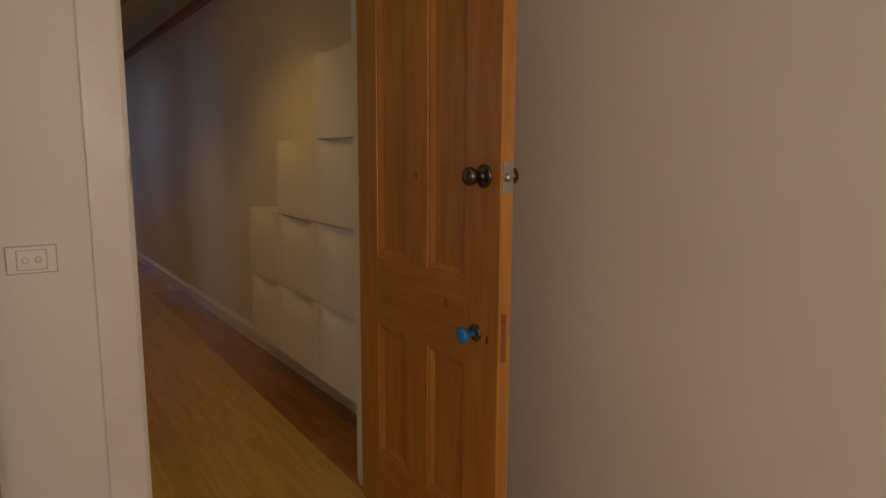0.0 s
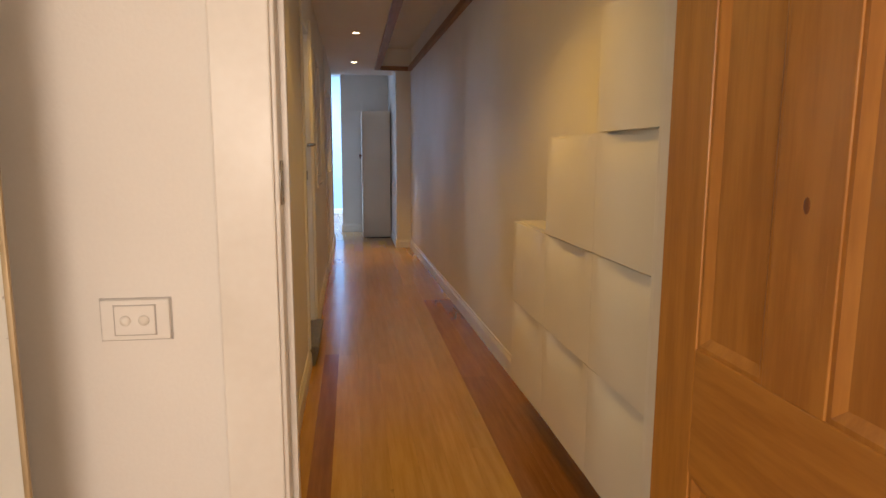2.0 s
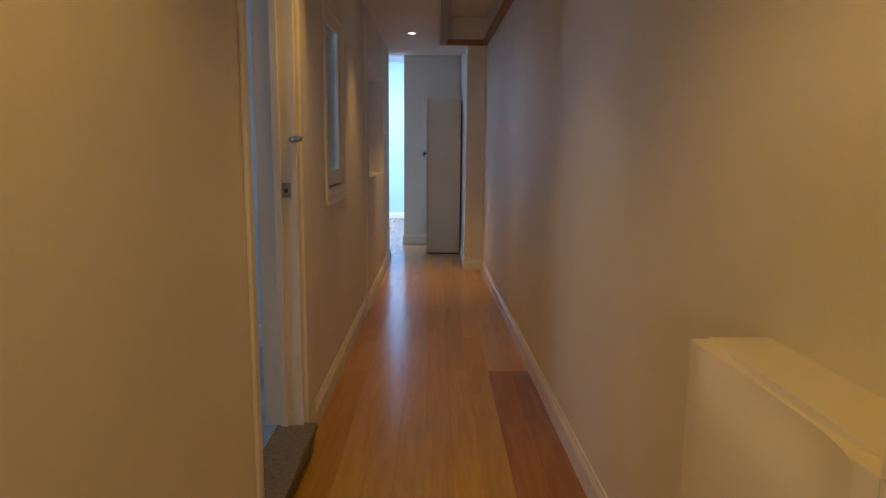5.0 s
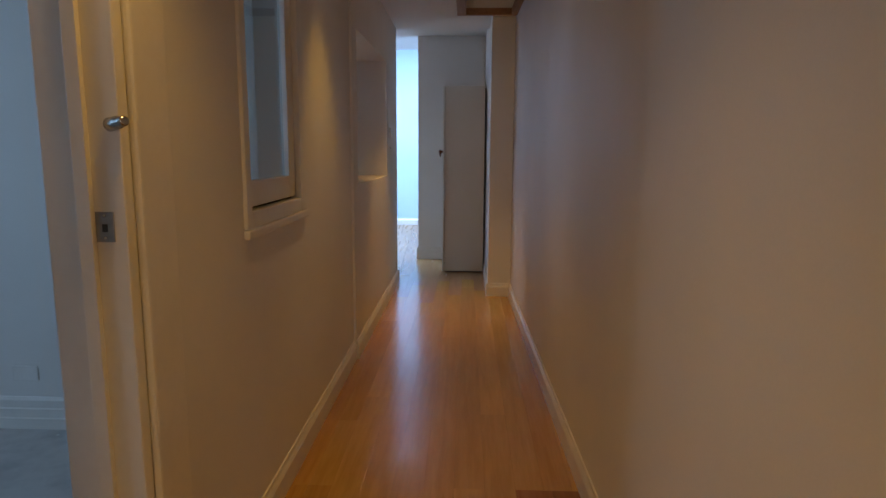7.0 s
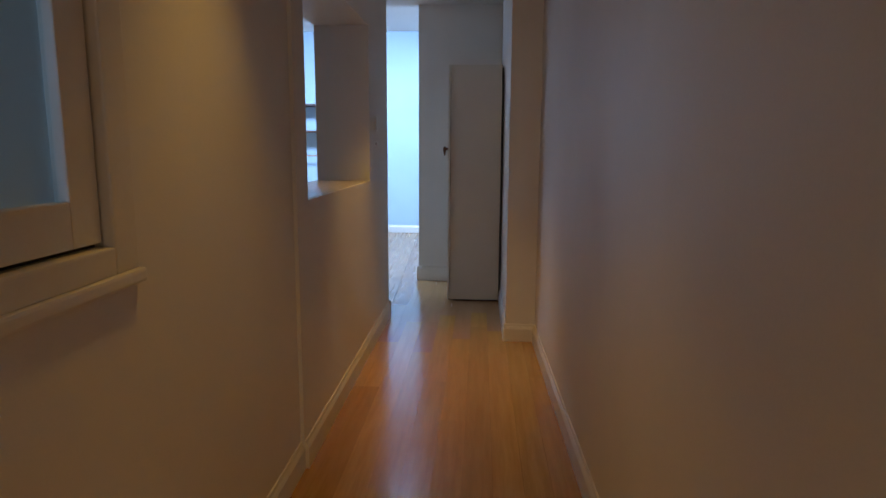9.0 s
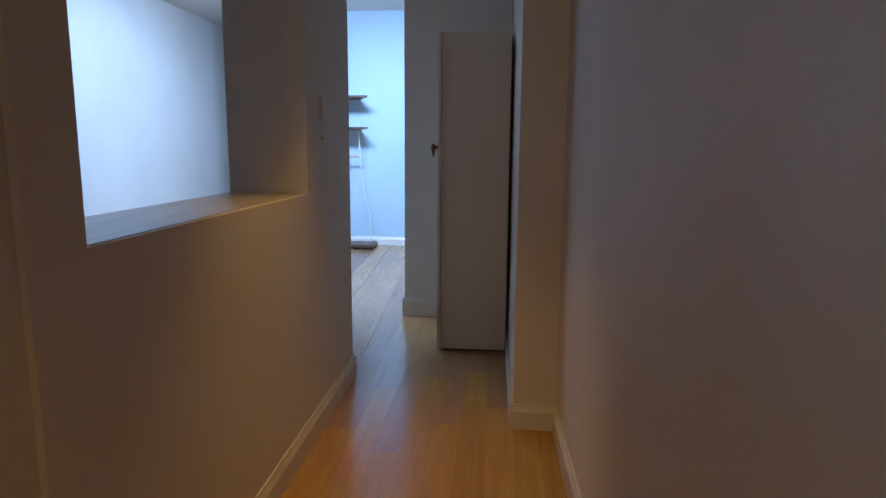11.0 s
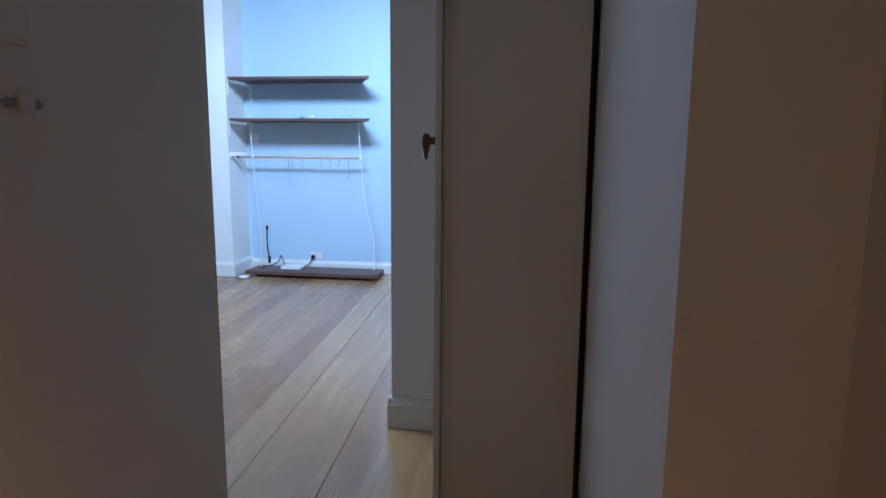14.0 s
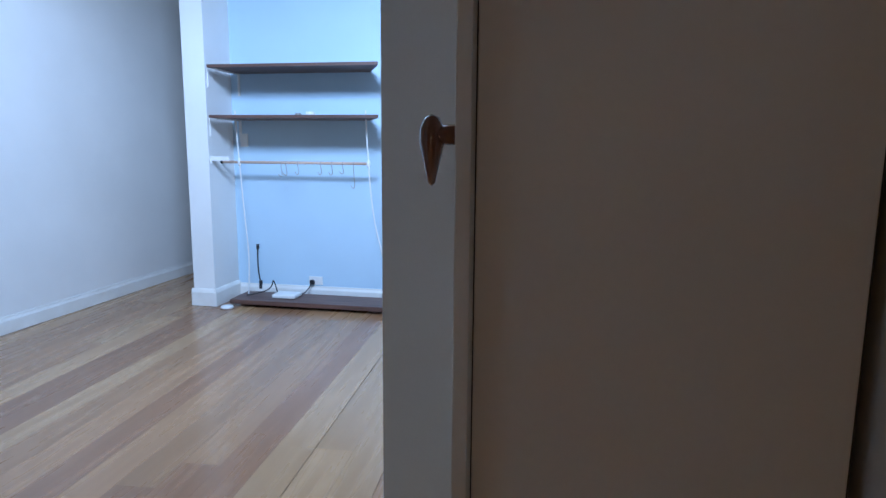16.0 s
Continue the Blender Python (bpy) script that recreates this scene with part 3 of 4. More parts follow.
# ---- bedroom things ----
def pine_door():
    """The door, free edge towards -y, face towards -x, standing open."""
    d = thing("door", "honey-stained pine panelled door standing open", "door", (1.303, 2.260, 0))
    d.rotation_euler = (0, 0, radians(-0.6))
    t, w, top = 0.042, 0.795, 2.03
    Y = lambda a: -a
    def part(name, a, b, z0, z1, x0=0.0, x1=t, mat=PINE, bv=0.0025):
        return boxes(name, mat, ((x0, Y(b), z0), (x1, Y(a), z1)), bevel=bv, parent=d)
    part("stile", 0.0, 0.14, 0.012, top)
    part("stile", 0.645, w, 0.012, top)
    part("rail", 0.14, 0.645, 0.012, 0.24, mat=PINE_H)
    part("rail", 0.14, 0.645, 0.71, 0.945, mat=PINE_H)
    part("rail", 0.14, 0.645, 1.90, top, mat=PINE_H)
    part("muntin", 0.325, 0.455, 0.24, 0.71)
    part("muntin", 0.325, 0.455, 0.945, 1.90)
    for a, b in ((0.14, 0.325), (0.455, 0.645)):
        for z0, z1 in ((0.24, 0.71), (0.945, 1.90)):
            part("panel", a, b, z0, z1, 0.013, t - 0.013, bv=0)
            # bevelled bead round the panel
            bm = bmesh.new()
            for side, sx in ((0.0035, 1), (t - 0.0035, -1)):
                prof = [(0, 0), (0.008, 0.0), (0.024, 0.0095), (0, 0.0095)]
                corner = [(a, z0), (b, z0), (b, z1), (a, z1)]
                cen = ((a + b) / 2, (z0 + z1) / 2)
                rings = []
                for cy, cz in corner:
                    sy, sz = (1 if cy < cen[0] else -1), (1 if cz < cen[1] else -1)
                    rings.append([bm.verts.new((side + sx * dep, Y(cy + sy * o), cz + sz * o)) for o, dep in prof])
                for i in range(4):
                    p, q = rings[i], rings[(i + 1) % 4]
                    for j in range(4):
                        bm.faces.new((p[j], p[(j + 1) % 4], q[(j + 1) % 4], q[j]))
            ob = new("moulding", mesh_from(bm, "moulding", PINE))
            ob.parent = d
    knob = [(0.031, 0), (0.031, 0.004), (0.028, 0.007), (0.015, 0.008), (0.011, 0.010), (0.009, 0.020), (0.012, 0.027), (0.0205, 0.034), (0.0245, 0.044), (0.0235, 0.053), (0.017, 0.060), (0.003, 0.062)]
    lathe("knob", BRONZE, knob, pose(0.0, Y(0.728), 1.228, 0, -90, 0), 28, d)
    lathe("knob", BRONZE, knob, pose(t, Y(0.728), 1.228, 0, 90, 0), 28, d)
    boxes("latch_plate", CHROME, ((0.006, Y(w) - 0.003, 1.185), (t - 0.006, Y(w), 1.265)), bevel=0.001, parent=d)
    lathe("latch_bolt", CHROME, [(0.011, 0), (0.011, 0.008), (0.007, 0.011)], pose(t / 2, Y(w) - 0.002, 1.226, 90, 0, 0), 16, d)
    lathe("knob", BLUE, [(0.008, 0), (0.008, 0.02), (0.011, 0.028), (0.022, 0.036), (0.023, 0.046), (0.014, 0.053), (0.002, 0.054)], pose(-0.004, Y(0.70), 0.805, 0, -90, 0), 24, d)
    lathe("rose", BRONZE, [(0.024, 0), (0.024, 0.003), (0.017, 0.007)], pose(0, Y(0.70), 0.805, 0, -90, 0), 24, d)
    boxes("mortise_slot", KNOT, ((0.01, Y(w) - 0.001, 0.745), (0.026, Y(w) + 0.002, 0.875)), bevel=0.0, parent=d)
    boxes("keyhole", BLACK, ((-0.0012, Y(0.752), 0.785), (0.002, Y(0.746), 0.807)), parent=d)
    for a, z, r in ((0.555, 0.86, 0.011), (0.39, 1.22, 0.008)):
        x = -0.0008 if not (0.14 < a < 0.325 or 0.455 < a < 0.645) or 0.71 < z < 0.945 else 0.0122
        lathe("knot", KNOT, [(r, 0), (r * 0.95, 0.0006), (r * 0.5, 0.001)], pose(x + 0.001, Y(a), z, 0, -90, 0) @ Matrix.Diagonal((1.5, 0.8, 1, 1)), 14, d)
    for z in (0.25, 1.8):
        boxes("hinge", STEEL, ((0.002, 0.0, z), (t - 0.002, 0.004, z + 0.09)), bevel=0.001, parent=d)
    return d


pine_door()


def switch_plate(place, rz, label, w=0.115, h=0.072, toggles=2):
    s = thing("light_switch", label, "light switch", place)
    s.rotation_euler = (0, 0, radians(rz))
    boxes("plate", PLATE, ((-w / 2, -0.010, -h / 2), (w / 2, 0, h / 2)), bevel=0.003, parent=s)
    # both grey rims paint the thin shadow round plate and insert
    boxes("rim", RIM, ((-w / 2 - 0.0025, -0.003, -h / 2 - 0.0025), (w / 2 + 0.0025, 0, h / 2 + 0.0025)), parent=s)
    boxes("insert_rim", RIM, ((-w * 0.31, -0.0108, -h * 0.385), (w * 0.31, -0.0095, h * 0.385)), parent=s)
    boxes("insert", PLATE, ((-w * 0.29, -0.013, -h * 0.36), (w * 0.29, -0.009, h * 0.36)), bevel=0.0015, parent=s)
    for k in range(toggles):
        x = (k - (toggles - 1) / 2) * 0.031
        lathe("button", TRIM, [(0.0092, 0), (0.0092, 0.003), (0.008, 0.005), (0.002, 0.0055)], pose(x, -0.0125, 0, 90, 0, 0), 20, s)
    return s


switch_plate((0.318, 2.265, 0.996), 0, "white plastic double light switch on the wall")

# mirrored sliding wardrobe
mw = thing("wardrobe", "built-in wardrobe with a brass-edged mirrored sliding door", "wardrobe", (0.207, 2.09, 0))
mw.rotation_euler = (0, 0, radians(-8))
boxes("body", TRIM, ((-0.60, -1.15, 0.0), (-0.035, 0.05, 2.4)), parent=mw)
boxes("mirror", MIRROR, ((-0.012, -1.20, 0.05), (-0.004, -0.007, 2.32)), parent=mw)
boxes("edge_profile", GOLD, ((-0.022, -0.007, 0.03), (0.001, 0.0, 2.34)), bevel=0.003, parent=mw)
boxes("edge_profile", GOLD, ((-0.022, -1.212, 0.03), (0.003, -1.20, 2.34)), bevel=0.003, parent=mw)
boxes("bottom_track", GOLD, ((-0.03, -1.212, 0.0), (0.0, 0.0, 0.03)), bevel=0.002, parent=mw)


# ---- hall things ----
def shoe_cabinet_meshes():
    """A slim tip-out cabinet: body, and a swelling front with a scooped grip along its top edge. Front faces -x."""
    w, h, dep = 0.5102, 0.3865, 0.153
    bm = bmesh.new()
    add_box(bm, (0.034, -w / 2 + 0.001, 0.0), (dep, w / 2 - 0.001, h), 0.004)
    body = mesh_from(bm, "body", OFFWHITE)
    bm = bmesh.new()
    ny, nz = 28, 24
    grid = []
    for j in range(nz + 1):
        v = j / nz
        row = []
        for i in range(ny + 1):
            u = i / ny * 2 - 1
            lip = 0.012 * max(0.0, 1 - (u / 0.86) ** 2)
            z = v * (h - lip)
            scoop = 0.026 * math.exp(-(((1 - v) * h - 0.0) / 0.075) ** 2) * max(0.0, 1 - (abs(u) / 0.80) ** 3)
            belly = 0.006 * math.sin(math.pi * min(1, v * 0.9 + 0.1)) * (1 - u ** 4)
            row.append(bm.verts.new((-0.004 - belly + scoop, u * w / 2, z)))
        grid.append(row)
    for j in range(nz):
        for i in range(ny):
            bm.faces.new((grid[j][i], grid[j][i + 1], grid[j + 1][i + 1], grid[j + 1][i]))
    rim = [grid[0][::1], [r[-1] for r in grid], grid[-1][::-1], [r[0] for r in grid][::-1]]
    for edge_run in rim:
        pairs = [(bm.verts.new(v.co), bm.verts.new((0.036, v.co.y, v.co.z))) for v in edge_run]
        for (a0, a1), (b0, b1) in zip(pairs, pairs[1:]):
            bm.faces.new((a0, a1, b1, b0))
    front = mesh_from(bm, "front", OFFWHITE, True)
    bm = bmesh.new()
    add_box(bm, (0.030, -w / 2 + 0.002, h - 0.02), (dep, w / 2 - 0.002, h + 0.0045), 0.002)
    lid = mesh_from(bm, "lid", OFFWHITE)
    return body, front, lid


body, front, lid = shoe_cabinet_meshes()
CABY = (2.815, 3.327, 3.839)
for col, n in enumerate((4, 3, 2)):
    for k in range(n):
        yy = CABY[col]
        c = thing("shoe_cabinet", "slim cream plastic tip-out shoe cabinet on the wall", "shoe cabinet", (rx(3.33) - 0.157, yy, 0.19 + k * 0.39), "wall of shoe cabinets")
        for nm, me in (("body", body), ("front", front), ("lid", lid)):
            new(nm, me).parent = c

# white cupboard at the end of the hall
wd = thing("cupboard", "tall off-white laminate cupboard with a brown handle", "cupboard", (0.885, 10.985, 0))
boxes("side_panel", LAMINATE, ((0.0035, 0.001, 0.012), (0.415, 0.018, 1.95)), bevel=0.0015, parent=wd)
boxes("side_panel", LAMINATE, ((0.008, 0.772, 0.012), (0.41, 0.79, 1.95)), bevel=0.0015, parent=wd)
boxes("top", LAMINATE, ((0.008, 0.018, 1.932), (0.41, 0.772, 1.95)), parent=wd)
# back, door gap and plinth are blackened to paint the shade there
boxes("back", DARKGAP, ((0.404, 0.018, 0.04), (0.424, 0.772, 1.93)), parent=wd)
boxes("base", LAMINATE, ((0.03, 0.018, 0.012), (0.40, 0.772, 0.07)), parent=wd)
boxes("reveal", DARKGAP, ((0.001, 0.004, 0.03), (0.008, 0.787, 1.94)), parent=wd)
boxes("plinth", DARKGAP, ((0.03, 0.01, 0), (0.40, 0.78, 0.012)), parent=wd)
boxes("door", LAMINATE, ((-0.016, -0.03, 0.02), (0.002, 0.789, 1.948)), bevel=0.002, parent=wd)
# drop-shaped handle
bm = bmesh.new()
prof = [(0.0, 0.030), (0.010, 0.026), (0.0165, 0.014), (0.017, 0.0), (0.013, -0.016), (0.008, -0.034), (0.005, -0.046), (0.0, -0.050)]
n = 16
rings = [[bm.verts.new((r * math.cos(k * math.tau / n) * 0.85 - 0.040, r * math.sin(k * math.tau / n) * 0.8, z)) for k in range(n)] for r, z in prof[1:-1]]
for p, q in zip(rings, rings[1:]):
    for k in range(n):
        bm.faces.new((p[k], p[(k + 1) % n], q[(k + 1) % n], q[k]))
for ring, z in ((rings[0], prof[0][1]), (rings[-1], prof[-1][1])):
    tip = bm.verts.new((-0.040, 0, z))
    for k in range(n):
        bm.faces.new((ring[k], ring[(k + 1) % n], tip))
hd = new("handle", mesh_from(bm, "handle", COPPER, True))
hd.location, hd.parent = (-0.006, -0.005, 1.272), wd
lathe("handle_stem", COPPER, [(0.0115, 0), (0.0115, 0.012), (0.009, 0.03)], pose(-0.015, -0.005, 1.279, 0, -90, 0), 16, wd)

# bare switch and its fittings on the wall end
sw = thing("light_switch", "bare switch mechanism with its cover plate removed", "light switch", (LX2, 9.955, 1.315))
boxes("bracket", STEEL, ((0.0, -0.030, -0.007), (0.005, 0.030, 0.007)), bevel=0.001, parent=sw)
boxes("mechanism", PLATE, ((0.0, -0.012, -0.014), (0.012, 0.012, 0.014)), bevel=0.002, parent=sw)
for s in (-0.034, 0.034):
    lathe("screw", STEEL, [(0.004, 0), (0.004, 0.003), (0.001, 0.004)], pose(0.001, s, 0, 0, 90, 0), 10, sw)
ic = thing("intercom", "small white wall-mounted plastic box", "wall box", (LX2, 9.94, 1.445))
boxes("case", PLATE, ((0, -0.032, -0.045), (0.014, 0.032, 0.045)), bevel=0.004, parent=ic)
boxes("lower_lip", PLATE, ((0.004, -0.026, -0.052), (0.011, 0.026, -0.044)), bevel=0.002, parent=ic)

# ---- bathroom things ----
ob_ = thing("wipes_pack", "orange plastic pack standing on the bathroom shelf", "pack", (-0.297, 4.24, 1.69))
boxes("pack", ORANGE, ((-0.09, -0.05, 0), (0.09, 0.05, 0.125)), bevel=0.018, parent=ob_)
boxes("label_band", PLATE, ((-0.05, -0.0512, 0.056), (0.05, -0.0495, 0.061)), parent=ob_)
lathe("label_mark", PLATE, [(0.012, 0), (0.011, 0.0008)], pose(0.0, -0.0498, 0.082, 90, 0, 0), 16, ob_)
boxes("towel_bar", TRIM, ((-0.62, 4.385, 1.60), (-0.30, 4.41, 1.615)), bevel=0.003)
tagged(bpy.data.objects["towel_bar"], "white plastic bar under the bathroom shelf", "rail")

# stands for an unidentified upright black slit; its hook shape is made up
hk = thing("black_fitting", "small black fitting of unknown kind on the white bathroom tiles", "hook", (-0.13, 4.4225, 0.89))
boxes("plate", BLACK, ((-0.006, -0.004, -0.04), (0.006, 0, 0.04)), bevel=0.0015, parent=hk)
tube("prong", BLACK, [(0, -0.003, -0.01), (0, -0.02, -0.02), (0, -0.03, -0.005), (0, -0.028, 0.008)], 0.003, hk)

# ---- living room things ----
SHX = (-1.68, -0.335)


def shelf(z, label):
    s = thing("wall_shelf", label, "shelf", (0, 0, z), "alcove shelves")
    bm = bmesh.new()
    pts = [(SHX[0], 14.80), (SHX[1], 14.80), (SHX[1] - 0.005, 14.82), (SHX[1] - 0.19, FY), (SHX[0], FY)]
    lo, hi = [[bm.verts.new((x, y, zz)) for x, y in pts] for zz in (-0.022, 0.0)]
    bm.faces.new(lo[::-1])
    bm.faces.new(hi)
    for i in range(5):
        bm.faces.new((lo[i], lo[(i + 1) % 5], hi[(i + 1) % 5], hi[i]))
    new("board", mesh_from(bm, "board", SHELFWOOD)).parent = s
    for x in (SHX[0] + 0.02,):
        boxes("bracket", PLATE, ((x, FY - 0.006, -0.20), (x + 0.022, FY, -0.022)), ((x, 14.87, -0.030), (x + 0.022, FY - 0.006, -0.022)), bevel=0.001, parent=s)
    boxes("bracket", PLATE, ((-1.72, 14.87, -0.16), (-1.712, 14.885, -0.022)), parent=s)
    return s


shelf(1.89, "dark brown wooden shelf fixed in the alcove")
shelf(1.515, "dark brown wooden shelf holding small bits")
for x, w in ((-1.03, 0.05), (-0.93, 0.07)):
    k = thing("tin", "small pale tin lying on the shelf", "tin", (x, 14.98, 1.515))
    lathe("tin_body", PLATE if w > 0.06 else STEEL, [(w / 2, 0), (w / 2, w * 0.36), (w / 2 - 0.004, w * 0.46), (0.004, w * 0.48)], Matrix(), 18, k)

rail = thing("hanging_rail", "pale wooden rail hung on white cords with hooks", "hanging rail")
RZ, RYY = 1.155, 15.02
lathe("rod", RODWOOD, [(0.011, -0.66), (0.011, 0.62)], pose(-1.10, RYY, RZ, 0, 90, 0), 14, rail)
for x0, x1 in ((-1.58, -1.52), (-0.50, -0.36)):
    tube("cord", WHITEROPE, [(x0, RYY, 1.56), (x0 + 0.01, RYY - 0.01, 1.35), (x0 + 0.02, RYY, RZ + 0.01)], 0.006, rail)
    tube("cord", WHITEROPE, [(x0 + 0.02, RYY, RZ), (x0 + 0.04, RYY + 0.005, 0.75), (x1 + 0.02, RYY, 0.35), (x1, RYY - 0.01, 0.075)], 0.006, rail)
    lathe("knot", WHITEROPE, [(0.008, -0.03), (0.014, -0.015), (0.015, 0.01), (0.007, 0.03)], pose(x0 + 0.02, RYY, RZ), 10, rail)
boxes("end_bracket", PLATE, ((-1.72, 14.86, RZ + 0.012), (-1.56, 14.885, RZ + 0.045)), ((-1.72, 14.86, RZ - 0.01), (-1.708, 14.885, RZ + 0.012)), bevel=0.002, parent=rail)
lathe("end_cap", BLACK, [(0.014, 0), (0.014, 0.03), (0.010, 0.035)], pose(-1.765 + 0.03, RYY, RZ, 0, 90, 0), 14, rail)
for x, drop in ((-1.20, 0.10), (-1.16, 0.09), (-1.06, 0.08), (-0.87, 0.08), (-0.78, 0.08), (-0.69, 0.07), (-0.60, 0.18)):
    tube("hook", STEEL, [(x, RYY + 0.012, RZ + 0.002), (x, RYY, RZ + 0.016), (x, RYY - 0.013, RZ), (x + 0.006, RYY - 0.012, RZ - drop * 0.6), (x + 0.012, RYY - 0.01, RZ - drop), (x - 0.008, RYY - 0.012, RZ - drop - 0.018), (x - 0.022, RYY - 0.01, RZ - drop + 0.01)], 0.0028, rail)

plank = thing("floor_plank", "dark brown wooden board resting on the floor", "plank", (0, 0, 0))
boxes("board", SHELFWOOD, ((-1.61, 14.86, 0.022), (-0.30, 15.18, 0.058)), bevel=0.005, parent=plank)
for x in (-1.53, -0.42):
    boxes("batten", SHELFWOOD, ((x, 14.90, 0), (x + 0.06, 15.16, 0.022)), parent=plank)
ro = thing("router", "flat white network box on the plank", "router", (-1.19, 15.03, 0.058))
boxes("case", PLATE, ((-0.10, -0.075, 0.003), (0.10, 0.075, 0.034)), bevel=0.010, parent=ro)
tube("cable", BLACK, [(-0.10, 0.04, 0.02), (-0.14, 0.05, 0.16), (-0.16, 0.06, 0.05), (-0.28, 0.03, 0.01), (-0.34, -0.03, 0.006)], 0.005, ro)
po = thing("power_outlet", "white double power outlet with a black plug", "power outlet", (-1.015, FY, 0.165))
boxes("plate", PLATE, ((-0.06, -0.008, -0.036), (0.06, 0, 0.036)), bevel=0.003, parent=po)
boxes("plug", BLACK, ((-0.045, -0.04, -0.03), (-0.008, -0.007, 0.008)), bevel=0.008, parent=po)
tube("cable", BLACK, [(-0.028, -0.035, -0.02), (-0.04, -0.06, -0.06), (-0.08, -0.10, -0.10), (-0.13, -0.12, -0.12)], 0.005, po)
dc = thing("dangling_cable", "black cable end hanging against the wall", "cable", (-1.50, FY - 0.012, 0.0))
tube("cable", BLACK, [(-0.03, 0, 0.43), (-0.035, 0.0, 0.33), (-0.03, 0, 0.2), (-0.012, -0.005, 0.14)], 0.006, dc)
boxes("connector", BLACK, ((-0.04, -0.006, 0.42), (-0.018, 0.008, 0.46)), bevel=0.002, parent=dc)
boxes("connector", BLACK, ((-0.025, -0.01, 0.075), (0.0, 0.008, 0.145)), bevel=0.002, parent=dc)
bp = thing("blank_plate", "white plastic blank plate on the alcove wall", "wall plate", (-1.618, FY - 0.001, 1.331))
boxes("plate", PLATE, ((-0.034, -0.008, -0.055), (0.034, 0, 0.055)), bevel=0.003, parent=bp)
cup = thing("floor_disc", "small white round disc lying on the floor", "disc", (-1.60, 14.80, 0))
lathe("disc", PLATE, [(0.05, 0), (0.052, 0.008), (0.046, 0.02), (0.01, 0.024)], Matrix(), 24, cup)
so = thing("power_outlet", "white outlet plate low on the side room wall", "power outlet", (-0.918, 7.05, 0.268))
boxes("plate", PLATE, ((-0.06, -0.008, -0.036), (0.06, 0, 0.036)), bevel=0.003, parent=so)
PEND = (-1.2, 10.43, 1.89)
pl = thing("pendant_lamp", "bare filament bulb hanging on a thin black cord", "pendant lamp", PEND)
tube("cord", BLACK, [(0, 0, H3 - PEND[2]), (0, 0, 0.12)], 0.003, pl, False)
lathe("socket", BLACK, [(0.016, 0.055), (0.018, 0.08), (0.016, 0.115), (0.006, 0.125)], Matrix(), 16, pl)
lathe("bulb", BULB, [(0.004, -0.06), (0.024, -0.045), (0.03, -0.02), (0.026, 0.02), (0.015, 0.055)], Matrix(), 18, pl)

# ---- floors ----
def board_mesh(name, w, l, mat, t=0.02, c=0.0005):
    bm = bmesh.new()
    g = 0.0001
    lo = [(-w / 2 + g, -l / 2 + g), (w / 2 - g, -l / 2 + g), (w / 2 - g, l / 2 - g), (-w / 2 + g, l / 2 - g)]
    rings = [[bm.verts.new((x - math.copysign(i, x), y, z)) for x, y in lo] for i, z in ((0, -t), (0, -c), (c, 0))]
    for p, q in zip(rings, rings[1:]):
        for k in range(4):
            bm.faces.new((p[k], p[(k + 1) % 4], q[(k + 1) % 4], q[k]))
    bm.faces.new(rings[-1])
    return mesh_from(bm, name, mat)


rng = random.Random(7)
floor = structure(boxes("floor", DARKGAP, ((-0.9, -2.1, -0.12), (2.0, 11.8, -0.02)), ((FX, 7.2, -0.12), (-0.9, 17.2, -0.02)), ((-0.9, 11.8, -0.12), (2.0, 17.2, -0.02))), "varnished timber floorboards in mixed golden and red-brown tones", "floor")
CACHE = {}


def lay(x0, x1, y0, y1, width, mats, pivot=None, turn=0.0, lengths=(1.2, 1.8, 2.4, 3.0), low=0.0):
    n = max(1, round((x1 - x0) / width))
    w = (x1 - x0) / n
    for i in range(n):
        y = y0
        first = True
        while y < y1 - 0.02:
            l = rng.choice(lengths) * (rng.uniform(0.3, 1) if first else 1)
            l = round(l, 1)
            if y1 - y - l < 0.35:
                l = y1 - y
            first = False
            mat = rng.choice(mats)
            key = (round(w, 4), round(l, 3), mat.name)
            if key not in CACHE:
                CACHE[key] = board_mesh("floorboard", w, l, mat)
            ob = new("floorboard", CACHE[key])
            ob.parent = floor
            m = pose(x0 + (i + 0.5) * w, y + l / 2, -low)
            if pivot:
                m = Matrix.Translation((*pivot, 0)) @ pose(0, 0, 0, 0, 0, turn) @ Matrix.Translation((-pivot[0], -pivot[1], 0)) @ m
            ob.matrix_basis = m
            y += l


lay(-0.8, 0.60, -2.0, 2.33, 0.117, [FLOOR_GOLD])
# the same boards run on; towards the lobby daylight is painted into their tone
for k, ye in enumerate((10.3, 9.6, 10.5, 9.9, 10.6, 10.1)):
    lay(0.60 + k * 0.12, 0.72 + k * 0.12, -2.0, ye, 0.12, [FLOOR_GOLD], lengths=(2.4, 3.0, 3.6, 4.2))
    lay(0.60 + k * 0.12, 0.72 + k * 0.12, ye, 11.79, 0.12, [FLOOR_GOLD_DAYLIT])
lay(1.32, 1.74, -2.0, 6.6, 0.14, [FLOOR_RED])
lay(LX - 0.005, 0.60, 2.33, 6.6, 0.087, [FLOOR_AMBER, FLOOR_RED])
lay(1.32, 1.65, 6.6, 10.2, 0.11, [FLOOR_GOLD, FLOOR_AMBER])
lay(LX - 0.005, 0.60, 6.6, 9.8, 0.087, [FLOOR_GOLD, FLOOR_AMBER])
lay(LX - 0.005, 0.5475, 9.8, 10.8, 0.1225, [FLOOR_GOLD_DAYLIT])
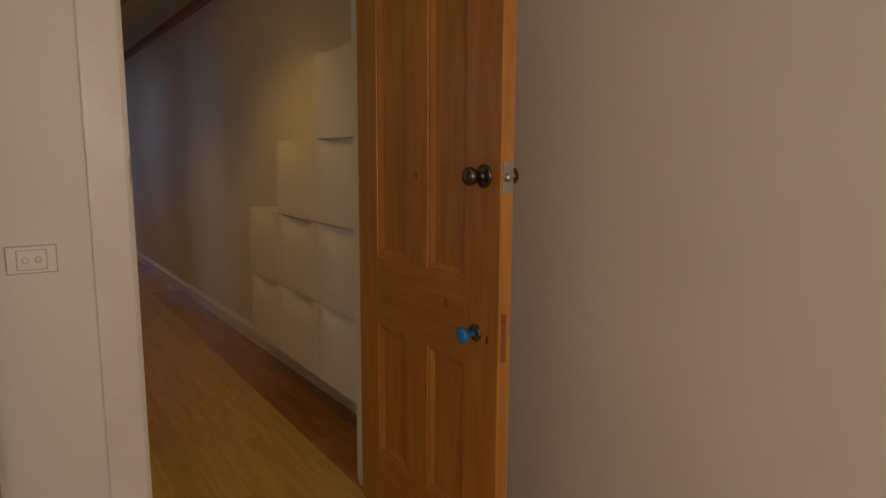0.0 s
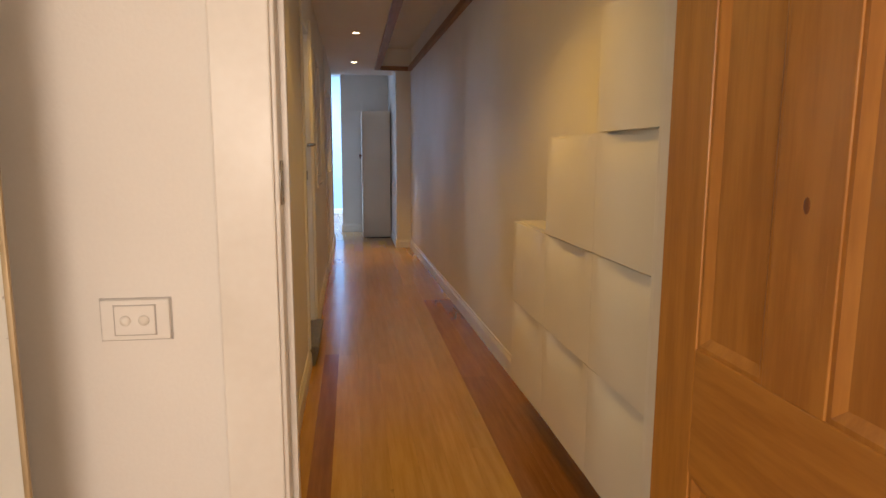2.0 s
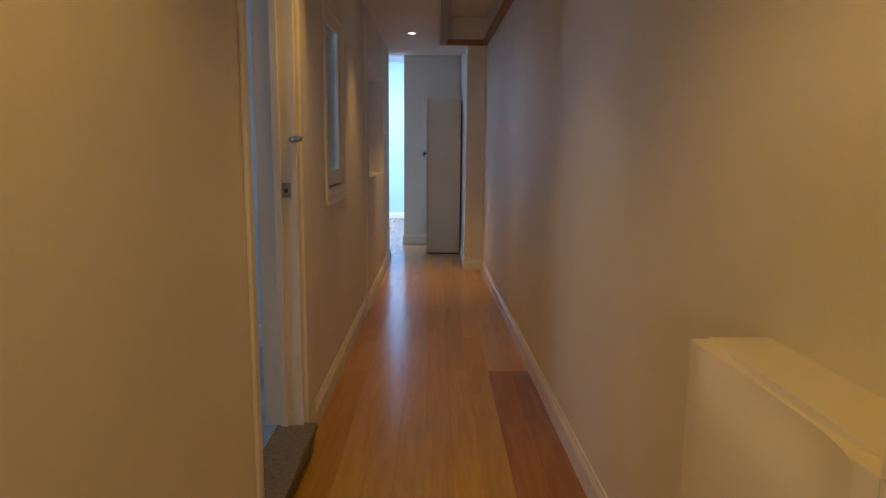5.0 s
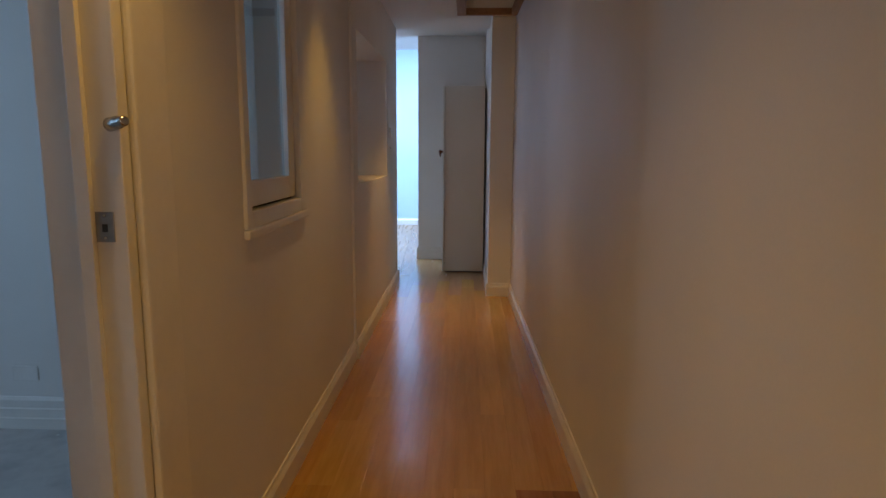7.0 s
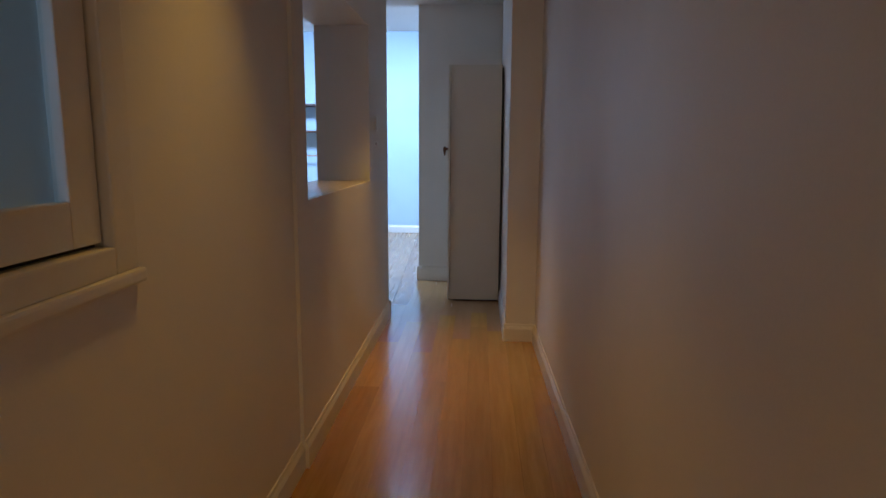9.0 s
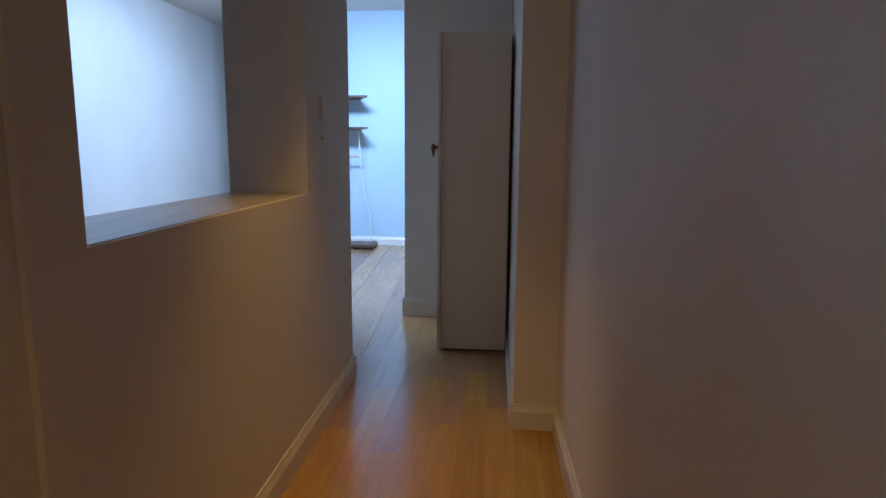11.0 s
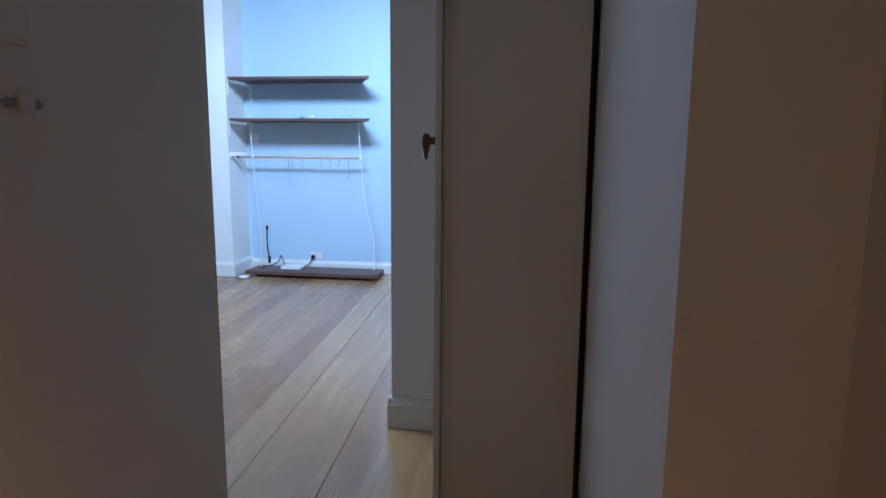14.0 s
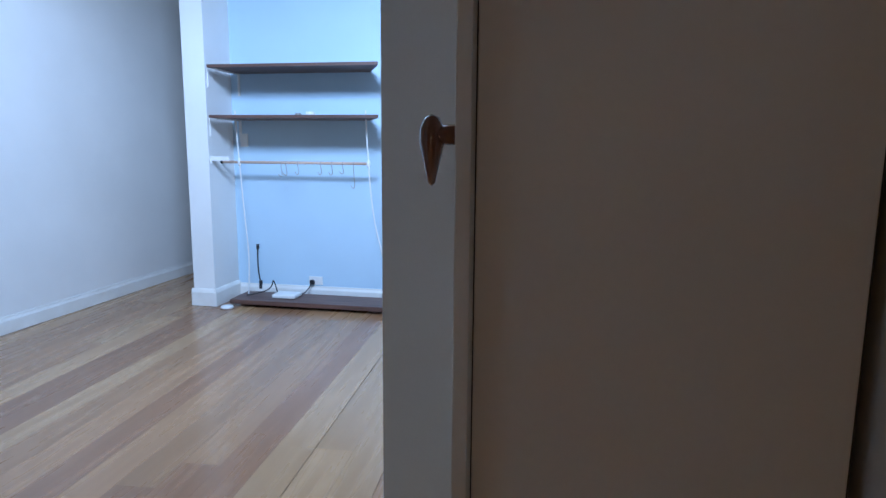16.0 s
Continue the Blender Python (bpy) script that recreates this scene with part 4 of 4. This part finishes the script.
lay(0.5475, 0.60, 9.8, 11.79, 0.06, [FLOOR_GOLD_DAYLIT])
lay(1.32, 1.40, 10.2, 11.79, 0.08, [FLOOR_GOLD_DAYLIT])
lay(-2.75, LX - 0.005, 7.3, 10.8, 0.13, [FLOOR_PALE, FLOOR_PALE, FLOOR_MID])
LONG = (2.4, 3.2, 4.0)
for x0, x1, width, mats in ((-3.3, -1.65, 0.15, [FLOOR_OAK, FLOOR_PALE]), (-1.65, -1.38, 0.135, [FLOOR_MID]), (-1.38, -1.25, 0.13, [FLOOR_OAK]),
                            (-1.25, -0.13, 0.16, [FLOOR_MID, FLOOR_MID, FLOOR_PALE]), (-0.13, 0.038, 0.168, [FLOOR_OAK]), (0.0405, 0.372, 0.166, [FLOOR_OAK]),
                            (0.374, 2.4, 0.17, [FLOOR_OAK, FLOOR_OAK, FLOOR_PALE])):
    lay(x0, x1, 10.7, 17.1, width, mats, (0.5, 11.75), 2.8, LONG, 0.003)

# bathroom floor tiles
bf = structure(boxes("floor_bathroom", GROUT, ((-1.5, 2.385, -0.02), (LX - 0.006, 4.44, 0.004))), "dark slate bathroom floor tiles with pale joints", "floor")
for i in range(6):
    for j in range(7):
        x0, y0 = -1.5 + i * 0.32, 2.39 + j * 0.32
        if x0 + 0.316 > LX - 0.006 or y0 + 0.316 > 4.44:
            w, h = min(0.316, LX - 0.008 - x0), min(0.316, 4.42 - y0)
        else:
            w = h = 0.316
        if w < 0.02 or h < 0.02:
            continue
        t = boxes("tile", SLATE, ((-w / 2, -h / 2, 0), (w / 2, h / 2, 0.006)), bevel=0.0015, parent=bf)
        t.location = (x0 + w / 2, y0 + h / 2, 0.0045)

# bathroom wall tiles
bt = structure(boxes("tiled_wall", GROUT, ((-1.5, 4.425, 0), (W[0], 4.44, 2.5))), "white glazed bathroom wall tiles", "wall")
bm = bmesh.new()
add_box(bm, (-0.1488, 0, -0.0655), (0.1488, 0.0118, 0.0655), 0.0012)
tmesh = mesh_from(bm, "tile", TILE)
for r in range(19):
    for c in range(7):
        x = -1.45 + c * 0.30 + (0.15 if r % 2 else 0.0) - 0.03
        if x + 0.15 > W[0] or x - 0.15 < -1.56:
            continue
        t = new("tile", tmesh)
        t.parent, t.location = bt, (x, 4.4228, 0.042 + r * 0.1325)
